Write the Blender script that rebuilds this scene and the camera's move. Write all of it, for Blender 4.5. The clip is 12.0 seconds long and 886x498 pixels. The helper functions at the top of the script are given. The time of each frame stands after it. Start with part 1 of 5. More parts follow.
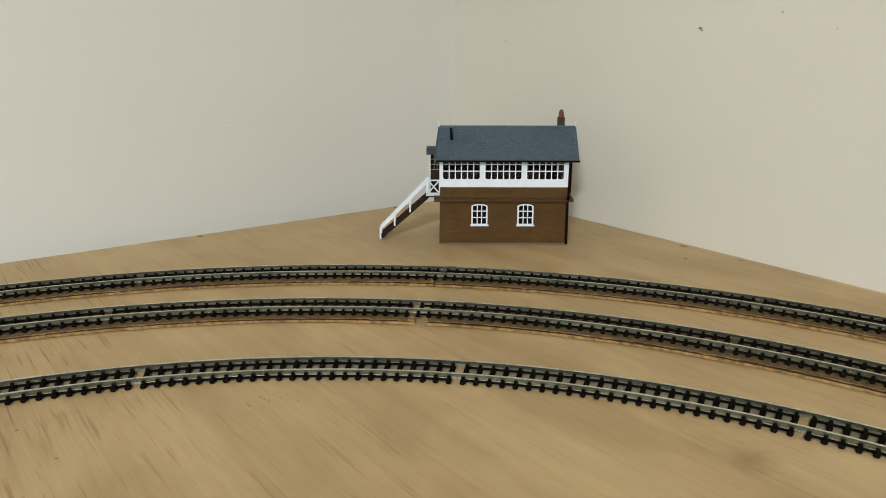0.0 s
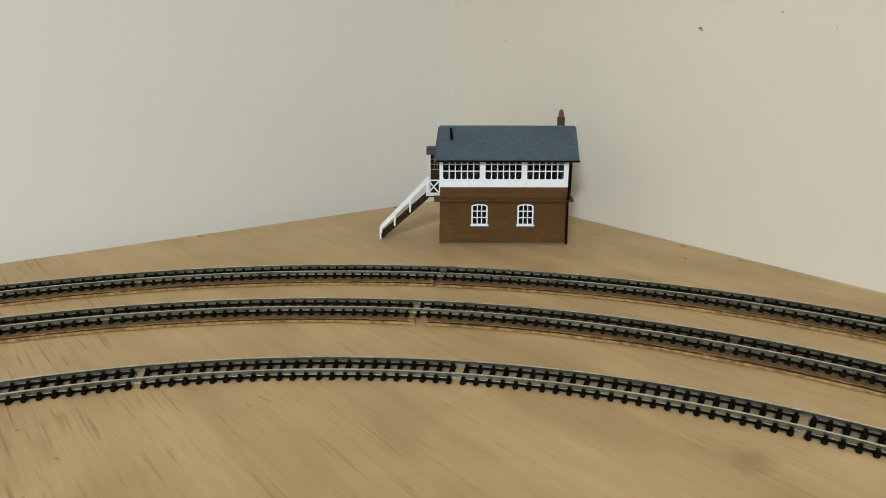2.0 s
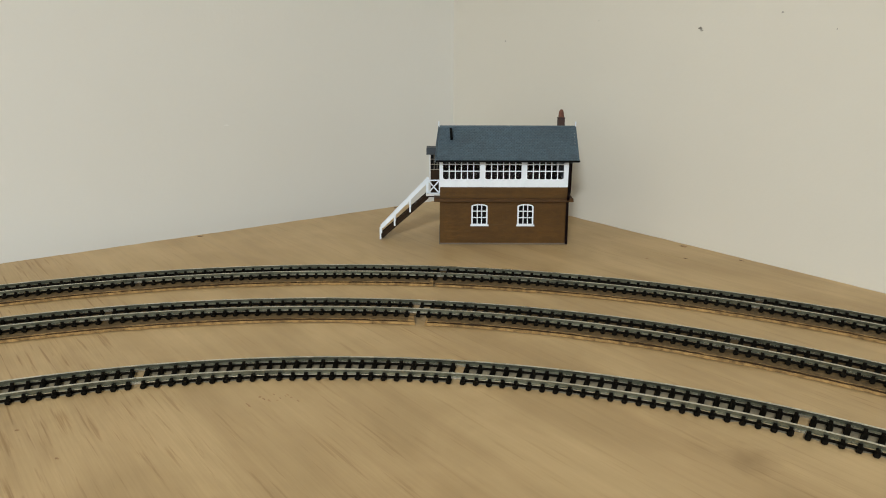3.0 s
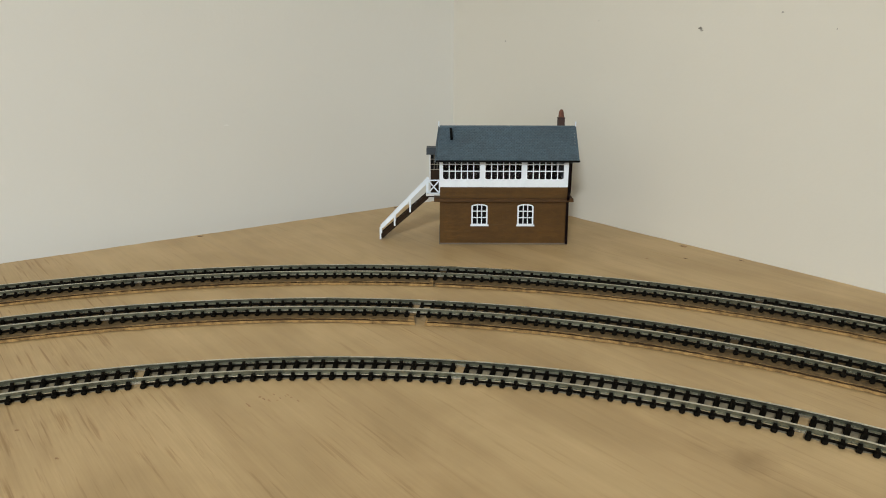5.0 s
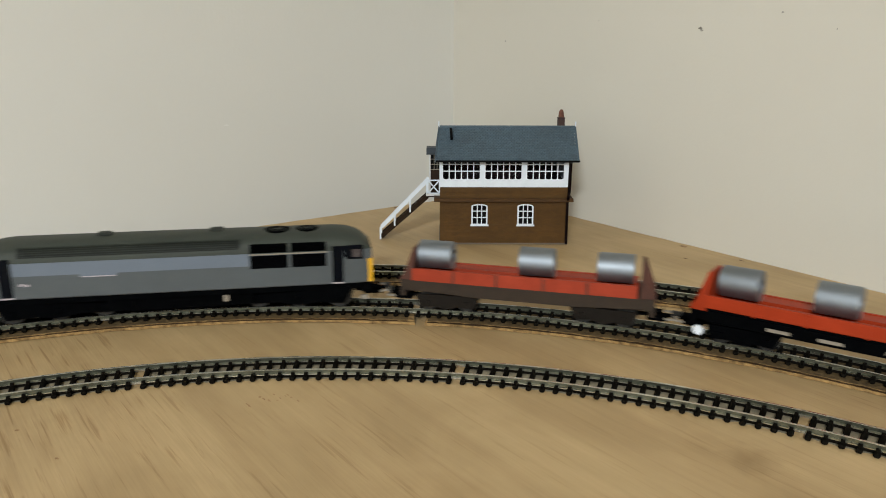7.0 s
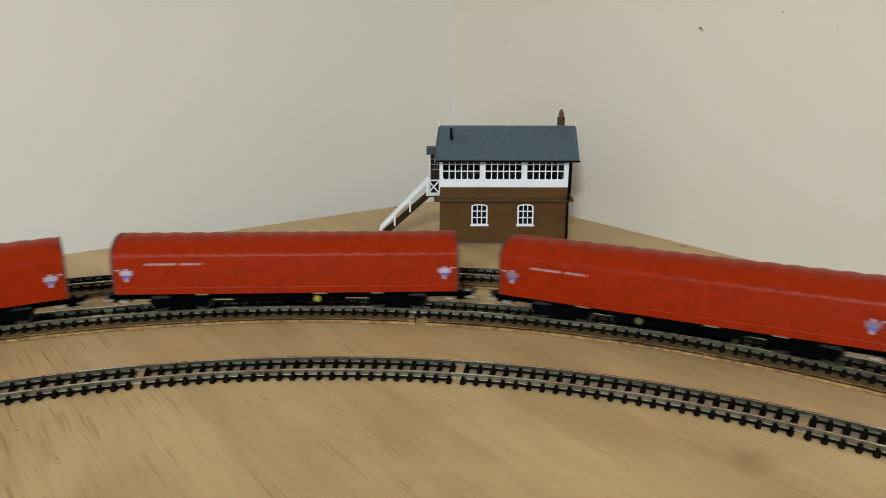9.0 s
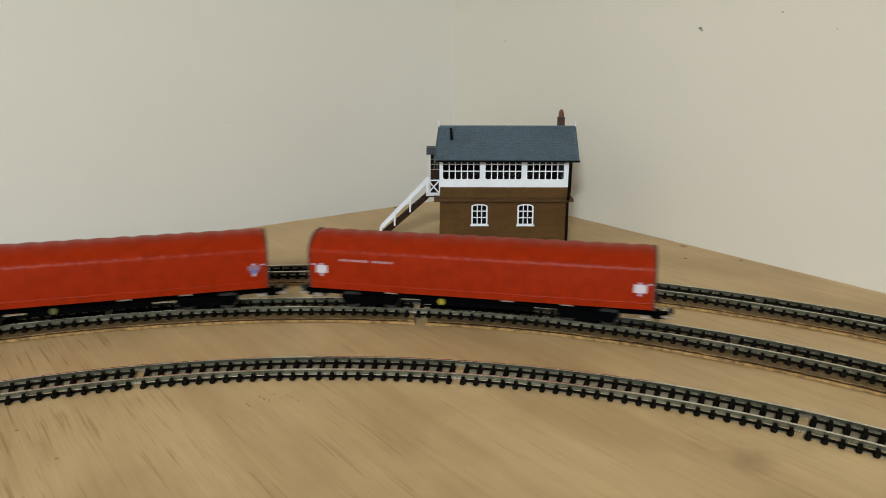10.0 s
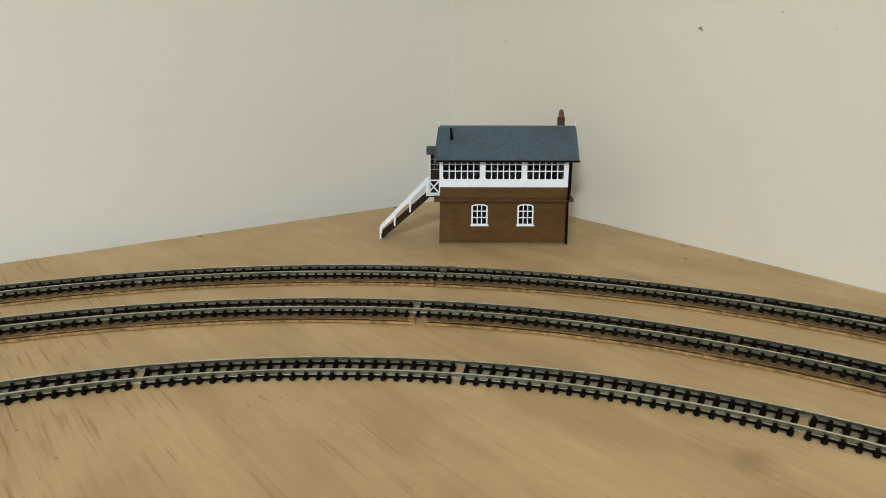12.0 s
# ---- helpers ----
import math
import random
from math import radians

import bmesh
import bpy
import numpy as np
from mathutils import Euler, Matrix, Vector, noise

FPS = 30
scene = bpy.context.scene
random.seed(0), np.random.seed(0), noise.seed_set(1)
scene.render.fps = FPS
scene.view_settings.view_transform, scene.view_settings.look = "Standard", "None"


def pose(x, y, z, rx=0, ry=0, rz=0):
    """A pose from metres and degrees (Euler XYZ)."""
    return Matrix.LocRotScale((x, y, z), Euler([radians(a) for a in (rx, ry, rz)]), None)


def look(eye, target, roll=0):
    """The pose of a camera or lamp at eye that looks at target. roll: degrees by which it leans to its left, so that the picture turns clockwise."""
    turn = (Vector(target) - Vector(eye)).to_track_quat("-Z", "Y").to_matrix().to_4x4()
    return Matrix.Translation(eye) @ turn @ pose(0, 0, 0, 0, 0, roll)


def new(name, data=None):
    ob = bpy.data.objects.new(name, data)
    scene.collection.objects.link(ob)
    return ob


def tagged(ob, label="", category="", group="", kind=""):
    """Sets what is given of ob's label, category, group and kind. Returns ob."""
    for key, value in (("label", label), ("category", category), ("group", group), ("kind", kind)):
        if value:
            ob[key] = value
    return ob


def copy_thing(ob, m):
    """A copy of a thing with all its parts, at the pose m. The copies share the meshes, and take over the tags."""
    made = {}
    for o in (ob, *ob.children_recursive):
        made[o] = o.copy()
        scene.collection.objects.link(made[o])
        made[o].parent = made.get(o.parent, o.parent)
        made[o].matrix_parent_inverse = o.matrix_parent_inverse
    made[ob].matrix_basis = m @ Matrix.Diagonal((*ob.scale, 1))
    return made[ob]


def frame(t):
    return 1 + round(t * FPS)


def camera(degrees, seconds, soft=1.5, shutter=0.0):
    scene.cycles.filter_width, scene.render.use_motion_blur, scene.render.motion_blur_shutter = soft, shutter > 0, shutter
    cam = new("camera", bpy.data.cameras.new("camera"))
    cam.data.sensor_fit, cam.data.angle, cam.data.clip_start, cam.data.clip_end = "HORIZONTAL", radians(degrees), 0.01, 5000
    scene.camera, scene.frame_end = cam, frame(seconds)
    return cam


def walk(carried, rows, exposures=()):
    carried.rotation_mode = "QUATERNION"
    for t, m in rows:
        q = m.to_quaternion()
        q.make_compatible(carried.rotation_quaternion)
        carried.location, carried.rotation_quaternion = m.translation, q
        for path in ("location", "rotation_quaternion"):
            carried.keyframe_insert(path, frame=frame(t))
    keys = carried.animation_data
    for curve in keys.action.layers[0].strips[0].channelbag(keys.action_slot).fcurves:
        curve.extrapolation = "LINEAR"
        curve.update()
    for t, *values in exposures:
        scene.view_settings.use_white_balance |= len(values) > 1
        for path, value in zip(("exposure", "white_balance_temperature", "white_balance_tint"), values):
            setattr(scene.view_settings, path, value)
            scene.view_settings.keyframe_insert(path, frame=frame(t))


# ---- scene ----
# Model railway on a plywood board in the corner of a room. z = 0 is the top of the board.
cam = camera(58.85, 12.0, soft=1.0, shutter=0.24)
EYE = (0.0588, 0.0430, 0.1762)
CAMERA_POSE = look(EYE, (EYE[0] + 0.00013, EYE[1] + 0.96573, EYE[2] - 0.25953), 0.11)
walk(cam, [(0.0, CAMERA_POSE), (12.0, CAMERA_POSE)], [(0.0, 0.0), (12.0, 0.0)])

FLOOR_Z, CEILING_Z = -1.20, 1.25
CORNER = Vector((0.0711, 0.9907, 0))
ALONG_R = Vector((0.5945, -0.8041, 0))     # along the wall to the east, away from the corner
ALONG_L = Vector((-0.8041, -0.5945, 0))    # along the wall to the north, away from the corner
ROOM_R, ROOM_L = 4.6, 3.6

# ---- light: a warm ceiling lamp in a closed, pale room ----
world = bpy.data.worlds.new("world")
scene.world = world
world.use_nodes = True
world.node_tree.nodes["Background"].inputs[0].default_value = (0.9, 0.93, 1.0, 1)
world.node_tree.nodes["Background"].inputs[1].default_value = 0.02


def area_lamp(name, eye, target, size, power, colour):
    data = bpy.data.lights.new(name, "AREA")
    data.shape, data.size, data.energy, data.color = "DISK", size, power, colour
    ob = new(name, data)
    ob.matrix_world = look(eye, target)
    return ob


LAMP_AT = (-0.36, -1.95)
area_lamp("ceiling_lamp_light", (*LAMP_AT, CEILING_Z - 0.075), (*LAMP_AT, 0), 0.42, 117.0, (0.93, 0.985, 0.995))


# ---- materials ----
def nodes_of(name):
    m = bpy.data.materials.new(name)
    m.use_nodes = True
    t = m.node_tree
    return m, t, t.nodes["Principled BSDF"]


def link(t, a, ao, b, bi):
    t.links.new(a.outputs[ao], b.inputs[bi])


def mat(name, colour, rough=0.5, metal=0.0, var=0.12, scale=60.0, fine=900.0, bump=0.1, bump_dist=0.0003, spec=0.5, rvar=0.1):
    """Plain coloured surface with blotches, fine grain and slight relief."""
    m, t, b = nodes_of(name)
    co = t.nodes.new("ShaderNodeTexCoord")
    n1 = t.nodes.new("ShaderNodeTexNoise")
    n1.inputs["Scale"].default_value, n1.inputs["Detail"].default_value = scale, 5
    n2 = t.nodes.new("ShaderNodeTexNoise")
    n2.inputs["Scale"].default_value, n2.inputs["Detail"].default_value = fine, 3
    info = t.nodes.new("ShaderNodeObjectInfo")
    link(t, co, "Object", n1, "Vector"), link(t, co, "Object", n2, "Vector")
    add = t.nodes.new("ShaderNodeMath")
    add.operation = "MULTIPLY_ADD"
    add.inputs[1].default_value = 0.5
    link(t, n2, "Fac", add, 0), link(t, n1, "Fac", add, 2)
    add2 = t.nodes.new("ShaderNodeMath")
    add2.operation = "MULTIPLY_ADD"
    add2.inputs[1].default_value = 0.18
    link(t, info, "Random", add2, 0), link(t, add, 0, add2, 2)
    ramp = t.nodes.new("ShaderNodeValToRGB")
    ramp.color_ramp.elements[0].position, ramp.color_ramp.elements[1].position = 0.5, 1.15
    ramp.color_ramp.elements[0].color = (*[c * (1 - var) for c in colour], 1)
    ramp.color_ramp.elements[1].color = (*[min(1, c * (1 + var)) for c in colour], 1)
    link(t, add2, 0, ramp, 0), link(t, ramp, 0, b, "Base Color")
    mr = t.nodes.new("ShaderNodeMapRange")
    mr.inputs["To Min"].default_value, mr.inputs["To Max"].default_value = max(0.02, rough - rvar), min(1, rough + rvar)
    link(t, n1, "Fac", mr, 0), link(t, mr, 0, b, "Roughness")
    b.inputs["Metallic"].default_value, b.inputs["Specular IOR Level"].default_value = metal, spec
    bp = t.nodes.new("ShaderNodeBump")
    bp.inputs["Strength"].default_value, bp.inputs["Distance"].default_value = bump, bump_dist
    link(t, n2, "Fac", bp, "Height"), link(t, bp, 0, b, "Normal")
    return m


def plywood():
    """Pale varnished plywood: long grain parallel to the east wall, pores, blotches and stains."""
    m, t, b = nodes_of("plywood")
    co = t.nodes.new("ShaderNodeTexCoord")
    turn = t.nodes.new("ShaderNodeMapping")
    turn.inputs["Rotation"].default_value = (0, 0, radians(53.5))
    link(t, co, "Object", turn, 0)

    def noise_on(sx, sy, scale, detail, distort=0.0):
        mp = t.nodes.new("ShaderNodeMapping")
        mp.inputs["Scale"].default_value = (sx, sy, 1)
        n = t.nodes.new("ShaderNodeTexNoise")
        n.inputs["Scale"].default_value, n.inputs["Detail"].default_value, n.inputs["Distortion"].default_value = scale, detail, distort
        link(t, turn, 0, mp, 0), link(t, mp, 0, n, "Vector")
        return n

    def ramp_on(src, p0, c0, p1, c1):
        r = t.nodes.new("ShaderNodeValToRGB")
        r.color_ramp.elements[0].position, r.color_ramp.elements[1].position = p0, p1
        r.color_ramp.elements[0].color, r.color_ramp.elements[1].color = (*c0, 1), (*c1, 1)
        link(t, src, "Fac", r, 0)
        return r

    def mixed(kind, a, c, fac):
        x = t.nodes.new("ShaderNodeMix")
        x.data_type, x.blend_type = "RGBA", kind
        x.inputs["Factor"].default_value = fac
        t.links.new(a, x.inputs["A"]), t.links.new(c, x.inputs["B"])
        return x.outputs["Result"]

    wide = noise_on(1.0, 15, 1.6, 4, 0.5)
    grain = noise_on(5, 85, 1.8, 6, 0.4)
    pores = noise_on(20, 420, 1.0, 4, 0.25)
    blot = noise_on(1.0, 1.6, 13.0, 5, 0.5)
    base = ramp_on(wide, 0.3, (0.462, 0.325, 0.164), 0.74, (0.550, 0.402, 0.212))
    g = ramp_on(grain, 0.32, (0.72, 0.65, 0.56), 0.62, (1.07, 1.07, 1.06))
    p = ramp_on(pores, 0.32, (0.60, 0.50, 0.38), 0.42, (1, 1, 1))
    bl = ramp_on(blot, 0.30, (0.84, 0.82, 0.80), 0.66, (1.08, 1.08, 1.10))
    c = mixed("MULTIPLY", base.outputs[0], g.outputs[0], 0.24)
    x = t.nodes.new("ShaderNodeMix")
    x.data_type, x.blend_type = "RGBA", "MULTIPLY"
    # two veneer leaves: an open-pored one to the west, a closer one to the east
    sep = t.nodes.new("ShaderNodeSeparateXYZ")
    link(t, turn, 0, sep, 0)
    leaf = t.nodes.new("ShaderNodeMapRange")
    leaf.inputs["From Min"].default_value, leaf.inputs["From Max"].default_value = 0.215, 0.165
    leaf.inputs["To Min"].default_value, leaf.inputs["To Max"].default_value = -0.12, 0.12
    link(t, sep, "Y", leaf, 0)
    both = t.nodes.new("ShaderNodeMath")
    link(t, noise_on(2.0, 5.0, 2.2, 2, 0.2), "Fac", both, 0), link(t, leaf, 0, both, 1)
    patches = t.nodes.new("ShaderNodeMapRange")
    patches.inputs["From Min"].default_value, patches.inputs["From Max"].default_value = 0.42, 0.66
    patches.inputs["To Min"].default_value, patches.inputs["To Max"].default_value = 0.18, 0.75
    link(t, both, 0, patches, 0)
    link(t, patches, 0, x, "Factor")
    t.links.new(c, x.inputs["A"]), t.links.new(p.outputs[0], x.inputs["B"])
    c = x.outputs["Result"]
    fibre = ramp_on(noise_on(30, 820, 1.0, 4, 0.3), 0.34, (0.90, 0.88, 0.85), 0.64, (1.05, 1.05, 1.05))
    y = t.nodes.new("ShaderNodeMix")
    y.data_type, y.blend_type = "RGBA", "MULTIPLY"
    link(t, patches, 0, y, "Factor")
    t.links.new(c, y.inputs["A"]), t.links.new(fibre.outputs[0], y.inputs["B"])
    c = y.outputs["Result"]
    c = mixed("MULTIPLY", c, bl.outputs[0], 0.9)
    spot = t.nodes.new("ShaderNodeVectorMath")      # an old brown stain in the veneer
    spot.operation = "DISTANCE"
    spot.inputs[1].default_value = (0.1915, 0.3480, 0.0)
    link(t, co, "Object", spot, 0)
    edge = t.nodes.new("ShaderNodeMath")
    edge.operation = "MULTIPLY_ADD"
    edge.inputs[1].default_value = 0.022
    link(t, noise_on(60, 90, 1.0, 3, 0.3), "Fac", edge, 0), link(t, spot, "Value", edge, 2)
    near = t.nodes.new("ShaderNodeMapRange")
    near.inputs["From Min"].default_value, near.inputs["From Max"].default_value = 0.026, 0.009
    near.inputs["To Max"].default_value = 0.85
    link(t, edge, 0, near, 0)
    w = t.nodes.new("ShaderNodeMix")
    w.data_type, w.blend_type = "RGBA", "MULTIPLY"
    w.inputs["B"].default_value = (0.60, 0.55, 0.48, 1)
    link(t, near, 0, w, "Factor")
    t.links.new(c, w.inputs["A"])
    c = w.outputs["Result"]
    t.links.new(c, b.inputs["Base Color"])
    mr = t.nodes.new("ShaderNodeMapRange")
    mr.inputs["To Min"].default_value, mr.inputs["To Max"].default_value = 0.42, 0.60
    link(t, grain, "Fac", mr, 0), link(t, mr, 0, b, "Roughness")
    bp = t.nodes.new("ShaderNodeBump")
    bp.inputs["Strength"].default_value, bp.inputs["Distance"].default_value = 0.12, 0.0004
    link(t, pores, "Fac", bp, "Height"), link(t, bp, 0, b, "Normal")
    b.inputs["Specular IOR Level"].default_value = 0.35
    return m


def wall_paint(name, lo, hi):
    """Matt emulsion over plaster: roller texture, faint patches."""
    m, t, b = nodes_of(name)
    co = t.nodes.new("ShaderNodeTexCoord")
    n1 = t.nodes.new("ShaderNodeTexNoise")
    n1.inputs["Scale"].default_value, n1.inputs["Detail"].default_value = 2.6, 6
    n2 = t.nodes.new("ShaderNodeTexNoise")
    n2.inputs["Scale"].default_value, n2.inputs["Detail"].default_value = 380, 4
    n3 = t.nodes.new("ShaderNodeTexNoise")
    n3.inputs["Scale"].default_value, n3.inputs["Detail"].default_value = 14, 3
    for n in (n1, n2, n3):
        link(t, co, "Object", n, "Vector")
    r = t.nodes.new("ShaderNodeValToRGB")
    r.color_ramp.elements[0].position, r.color_ramp.elements[1].position = 0.3, 0.7
    r.color_ramp.elements[0].color, r.color_ramp.elements[1].color = (*lo, 1), (*hi, 1)
    link(t, n1, "Fac", r, 0), link(t, r, 0, b, "Base Color")
    b.inputs["Roughness"].default_value, b.inputs["Specular IOR Level"].default_value = 0.62, 0.3
    ad = t.nodes.new("ShaderNodeMath")
    ad.operation = "MULTIPLY_ADD"
    ad.inputs[1].default_value = 6.0
    link(t, n3, "Fac", ad, 0), link(t, n2, "Fac", ad, 2)
    bp = t.nodes.new("ShaderNodeBump")
    bp.inputs["Strength"].default_value, bp.inputs["Distance"].default_value = 0.25, 0.0004
    link(t, ad, 0, bp, "Height"), link(t, bp, 0, b, "Normal")
    return m


def cork_mat():
    m, t, b = nodes_of("cork")
    co = t.nodes.new("ShaderNodeTexCoord")
    v = t.nodes.new("ShaderNodeTexVoronoi")
    v.inputs["Scale"].default_value = 620
    n = t.nodes.new("ShaderNodeTexNoise")
    n.inputs["Scale"].default_value, n.inputs["Detail"].default_value = 260, 5
    link(t, co, "Object", v, "Vector"), link(t, co, "Object", n, "Vector")
    r1 = t.nodes.new("ShaderNodeValToRGB")
    r1.color_ramp.elements[0].position, r1.color_ramp.elements[1].position = 0.25, 0.75
    r1.color_ramp.elements[0].color, r1.color_ramp.elements[1].color = (0.085, 0.046, 0.014, 1), (0.45, 0.28, 0.105, 1)
    link(t, n, "Fac", r1, 0)
    vr = t.nodes.new("ShaderNodeValToRGB")
    vr.color_ramp.elements[0].color, vr.color_ramp.elements[1].color = (0.35, 0.28, 0.2, 1), (1, 1, 1, 1)
    vr.color_ramp.elements[1].position = 0.35
    link(t, v, "Distance", vr, 0)
    x = t.nodes.new("ShaderNodeMix")
    x.data_type, x.blend_type = "RGBA", "MULTIPLY"
    x.inputs["Factor"].default_value = 0.5
    link(t, r1, 0, x, "A"), link(t, vr, 0, x, "B")
    t.links.new(x.outputs["Result"], b.inputs["Base Color"])
    b.inputs["Roughness"].default_value = 0.9
    bp = t.nodes.new("ShaderNodeBump")
    bp.inputs["Strength"].default_value, bp.inputs["Distance"].default_value = 0.6, 0.0004
    link(t, n, "Fac", bp, "Height"), link(t, bp, 0, b, "Normal")
    return m


PLY = plywood()
WALL_N = wall_paint("cream_wall_paint", (0.700, 0.690, 0.648), (0.745, 0.735, 0.695))
WALL_E = wall_paint("cream_wall_paint_warm", (0.690, 0.662, 0.592), (0.735, 0.706, 0.636))
CEIL = wall_paint("ceiling_paint", (0.76, 0.75, 0.72), (0.80, 0.79, 0.76))
CARPET = mat("carpet", (0.22, 0.19, 0.16), 0.95, var=0.25, scale=8, fine=500, bump=0.6)
TIMBER = mat("pine_timber", (0.50, 0.35, 0.19), 0.6, var=0.2, scale=14, fine=200)
CORK = cork_mat()
GROOVE_SHADE = mat("groove_shade", (0.032, 0.016, 0.005), 0.8, var=0.6, scale=260, fine=1500, bump=0.4, spec=0.2)
CORK_TOP_SHADE = mat("cork_top_shade", (0.105, 0.070, 0.033), 0.8, var=0.55, scale=330, fine=1600, bump=0.5, spec=0.2)
GREY_STRIP = mat("grey_track_strip", (0.215, 0.185, 0.130), 0.6, var=0.35, scale=160, fine=1300, bump=0.3, spec=0.3)
SLEEPER = mat("sleeper_plastic", (0.0054, 0.0045, 0.0032), 0.75, var=0.4, scale=120, fine=1500, spec=0.02)
RAIL = mat("tarnished_rail_side", (0.140, 0.146, 0.112), 0.42, 1.0, var=0.3, scale=60, fine=700, bump=0.05)
RAIL_HEAD_LIT_FOOT = mat("polished_head_lit_foot", (0.60, 0.60, 0.53), 0.27, 1.0, var=0.2, scale=50, fine=700, bump=0.04)
JOINER = mat("rail_joiner_steel", (0.30, 0.29, 0.26), 0.45, 1.0, var=0.15)
WHITE_PL = mat("white_plastic", (0.78, 0.84, 0.92), 0.42, var=0.05, scale=90)


# ---- mesh helpers ----
def box(bm, x0, x1, y0, y1, z0, z1, bevel=0.0, seg=1):
    made = bmesh.ops.create_cube(bm, size=1)["verts"]
    bmesh.ops.scale(bm, vec=(x1 - x0, y1 - y0, z1 - z0), verts=made)
    bmesh.ops.translate(bm, vec=((x0 + x1) / 2, (y0 + y1) / 2, (z0 + z1) / 2), verts=made)
    if bevel:
        edges = list({e for v in made for e in v.link_edges})
        made = [v for v in bmesh.ops.bevel(bm, geom=edges, offset=bevel, segments=seg, affect="EDGES", profile=0.5)["verts"]]
    return made


def cyl(bm, at, r, length, axis="x", n=16, r2=None):
    turn = {"x": Matrix.Rotation(math.pi / 2, 4, "Y"), "y": Matrix.Rotation(math.pi / 2, 4, "X"), "z": Matrix.Identity(4)}[axis]
    return bmesh.ops.create_cone(bm, cap_ends=True, segments=n, radius1=r, radius2=r if r2 is None else r2, depth=length,
                                 matrix=Matrix.Translation(at) @ turn)["verts"]


def bar(bm, a, b, w, h):
    """A straight square bar from a to b; w across, h high."""
    a, b = Vector(a), Vector(b)
    d = b - a
    q = d.to_track_quat("X", "Z").to_matrix().to_4x4()
    made = bmesh.ops.create_cube(bm, size=1, matrix=Matrix.Translation((a + b) / 2) @ q @ Matrix.Diagonal((d.length, w, h, 1)))
    return made["verts"]


def prism(bm, outline, axis, lo, hi):
    """An outline of (a, b) pairs pushed from lo to hi along the axis: x takes (y, z), y takes (x, z), z takes (x, y)."""
    def at(p, v):
        return {"x": (v, p[0], p[1]), "y": (p[0], v, p[1]), "z": (p[0], p[1], v)}[axis]
    a = [bm.verts.new(at(p, lo)) for p in outline]
    b = [bm.verts.new(at(p, hi)) for p in outline]
    k = len(outline)
    bm.faces.new(a), bm.faces.new(b[::-1])
    for i in range(k):
        bm.faces.new((a[i], b[i], b[(i + 1) % k], a[(i + 1) % k]))
    return a + b


def mesh_of(name, bm, material, smooth=False):
    bmesh.ops.recalc_face_normals(bm, faces=bm.faces)
    me = bpy.data.meshes.new(name)
    bm.to_mesh(me)
    bm.free()
    me.materials.append(material)
    if smooth:
        me.shade_smooth()
        me.set_sharp_from_angle(angle=radians(35))
    return me


def part(name, bm, material, parent, label="", smooth=False):
    ob = new(name, mesh_of(name, bm, material, smooth))
    ob.parent = parent
    return tagged(ob, label) if label else ob


def thing(name, m, label, category, group="", kind=""):
    ob = new(name)
    ob.empty_display_size = 0.02
    ob.matrix_basis = m
    return tagged(ob, label, category, group, kind)


def quick(name, boxes, material, parent, label="", bevel=0.0):
    bm = bmesh.new()
    for b in boxes:
        box(bm, *b, bevel=bevel)
    return part(name, bm, material, parent, label)


def swept(bm, profile, path, closed=False):
    """Profile of (across, up) pairs carried along a path of (x, y, heading)."""
    rings = []
    for x, y, h in path:
        nx, ny = -math.sin(h), math.cos(h)
        rings.append([bm.verts.new((x + nx * a, y + ny * a, z)) for a, z in profile])
    k = len(profile)
    for r0, r1 in zip(rings, rings[1:]):
        for i in range(k):
            bm.faces.new((r0[i], r1[i], r1[(i + 1) % k], r0[(i + 1) % k]))
    bm.faces.new(rings[0]), bm.faces.new(rings[-1][::-1])


# ---- structure: room ----
def room():
    def slab(name, a, b, c, d, z0, z1, material, label, category):
        bm = bmesh.new()
        prism(bm, [(p.x, p.y) for p in (a, b, c, d)], "z", z0, z1)
        ob = new(name, mesh_of(name, bm, material))
        return tagged(ob, label, category, kind="structure")
    k, r, l = CORNER, ALONG_R, ALONG_L
    far = k + r * ROOM_R + l * ROOM_L
    kr, kl = k + r * ROOM_R, k + l * ROOM_L
    w = 0.1
    slab("wall_north", k - r * w, kl - r * w, kl, k, FLOOR_Z, CEILING_Z, WALL_N, "cream painted plaster wall behind the layout", "wall")
    slab("wall_east", k - l * w - r * w, k - r * w, kr, kr - l * w, FLOOR_Z, CEILING_Z, WALL_E, "cream painted plaster wall with small scuffs", "wall")
    slab("wall_west", kl - r * w, kl - r * w + l * w, far + l * w + r * w, far + r * w, FLOOR_Z, CEILING_Z, WALL_N, "plain cream painted wall closing the room", "wall")
    slab("wall_south", kr - l * w, kr - l * w + r * w, far + r * w, far, FLOOR_Z, CEILING_Z, WALL_N, "plain cream painted wall closing the room", "wall")
    o = [k - r * w - l * w, kl - r * w + l * w, far + r * w + l * w, kr + r * w - l * w]
    slab("floor", *o, FLOOR_Z - 0.1, FLOOR_Z, CARPET, "brown carpeted floor under the layout", "floor")
    slab("ceiling", *o, CEILING_Z, CEILING_Z + 0.1, CEIL, "plain white painted ceiling", "ceiling")


room()

# the board: its corner stands 50 mm off the north wall and touches the east wall
BOARD_K = Vector((0.1035, 0.9465, 0))


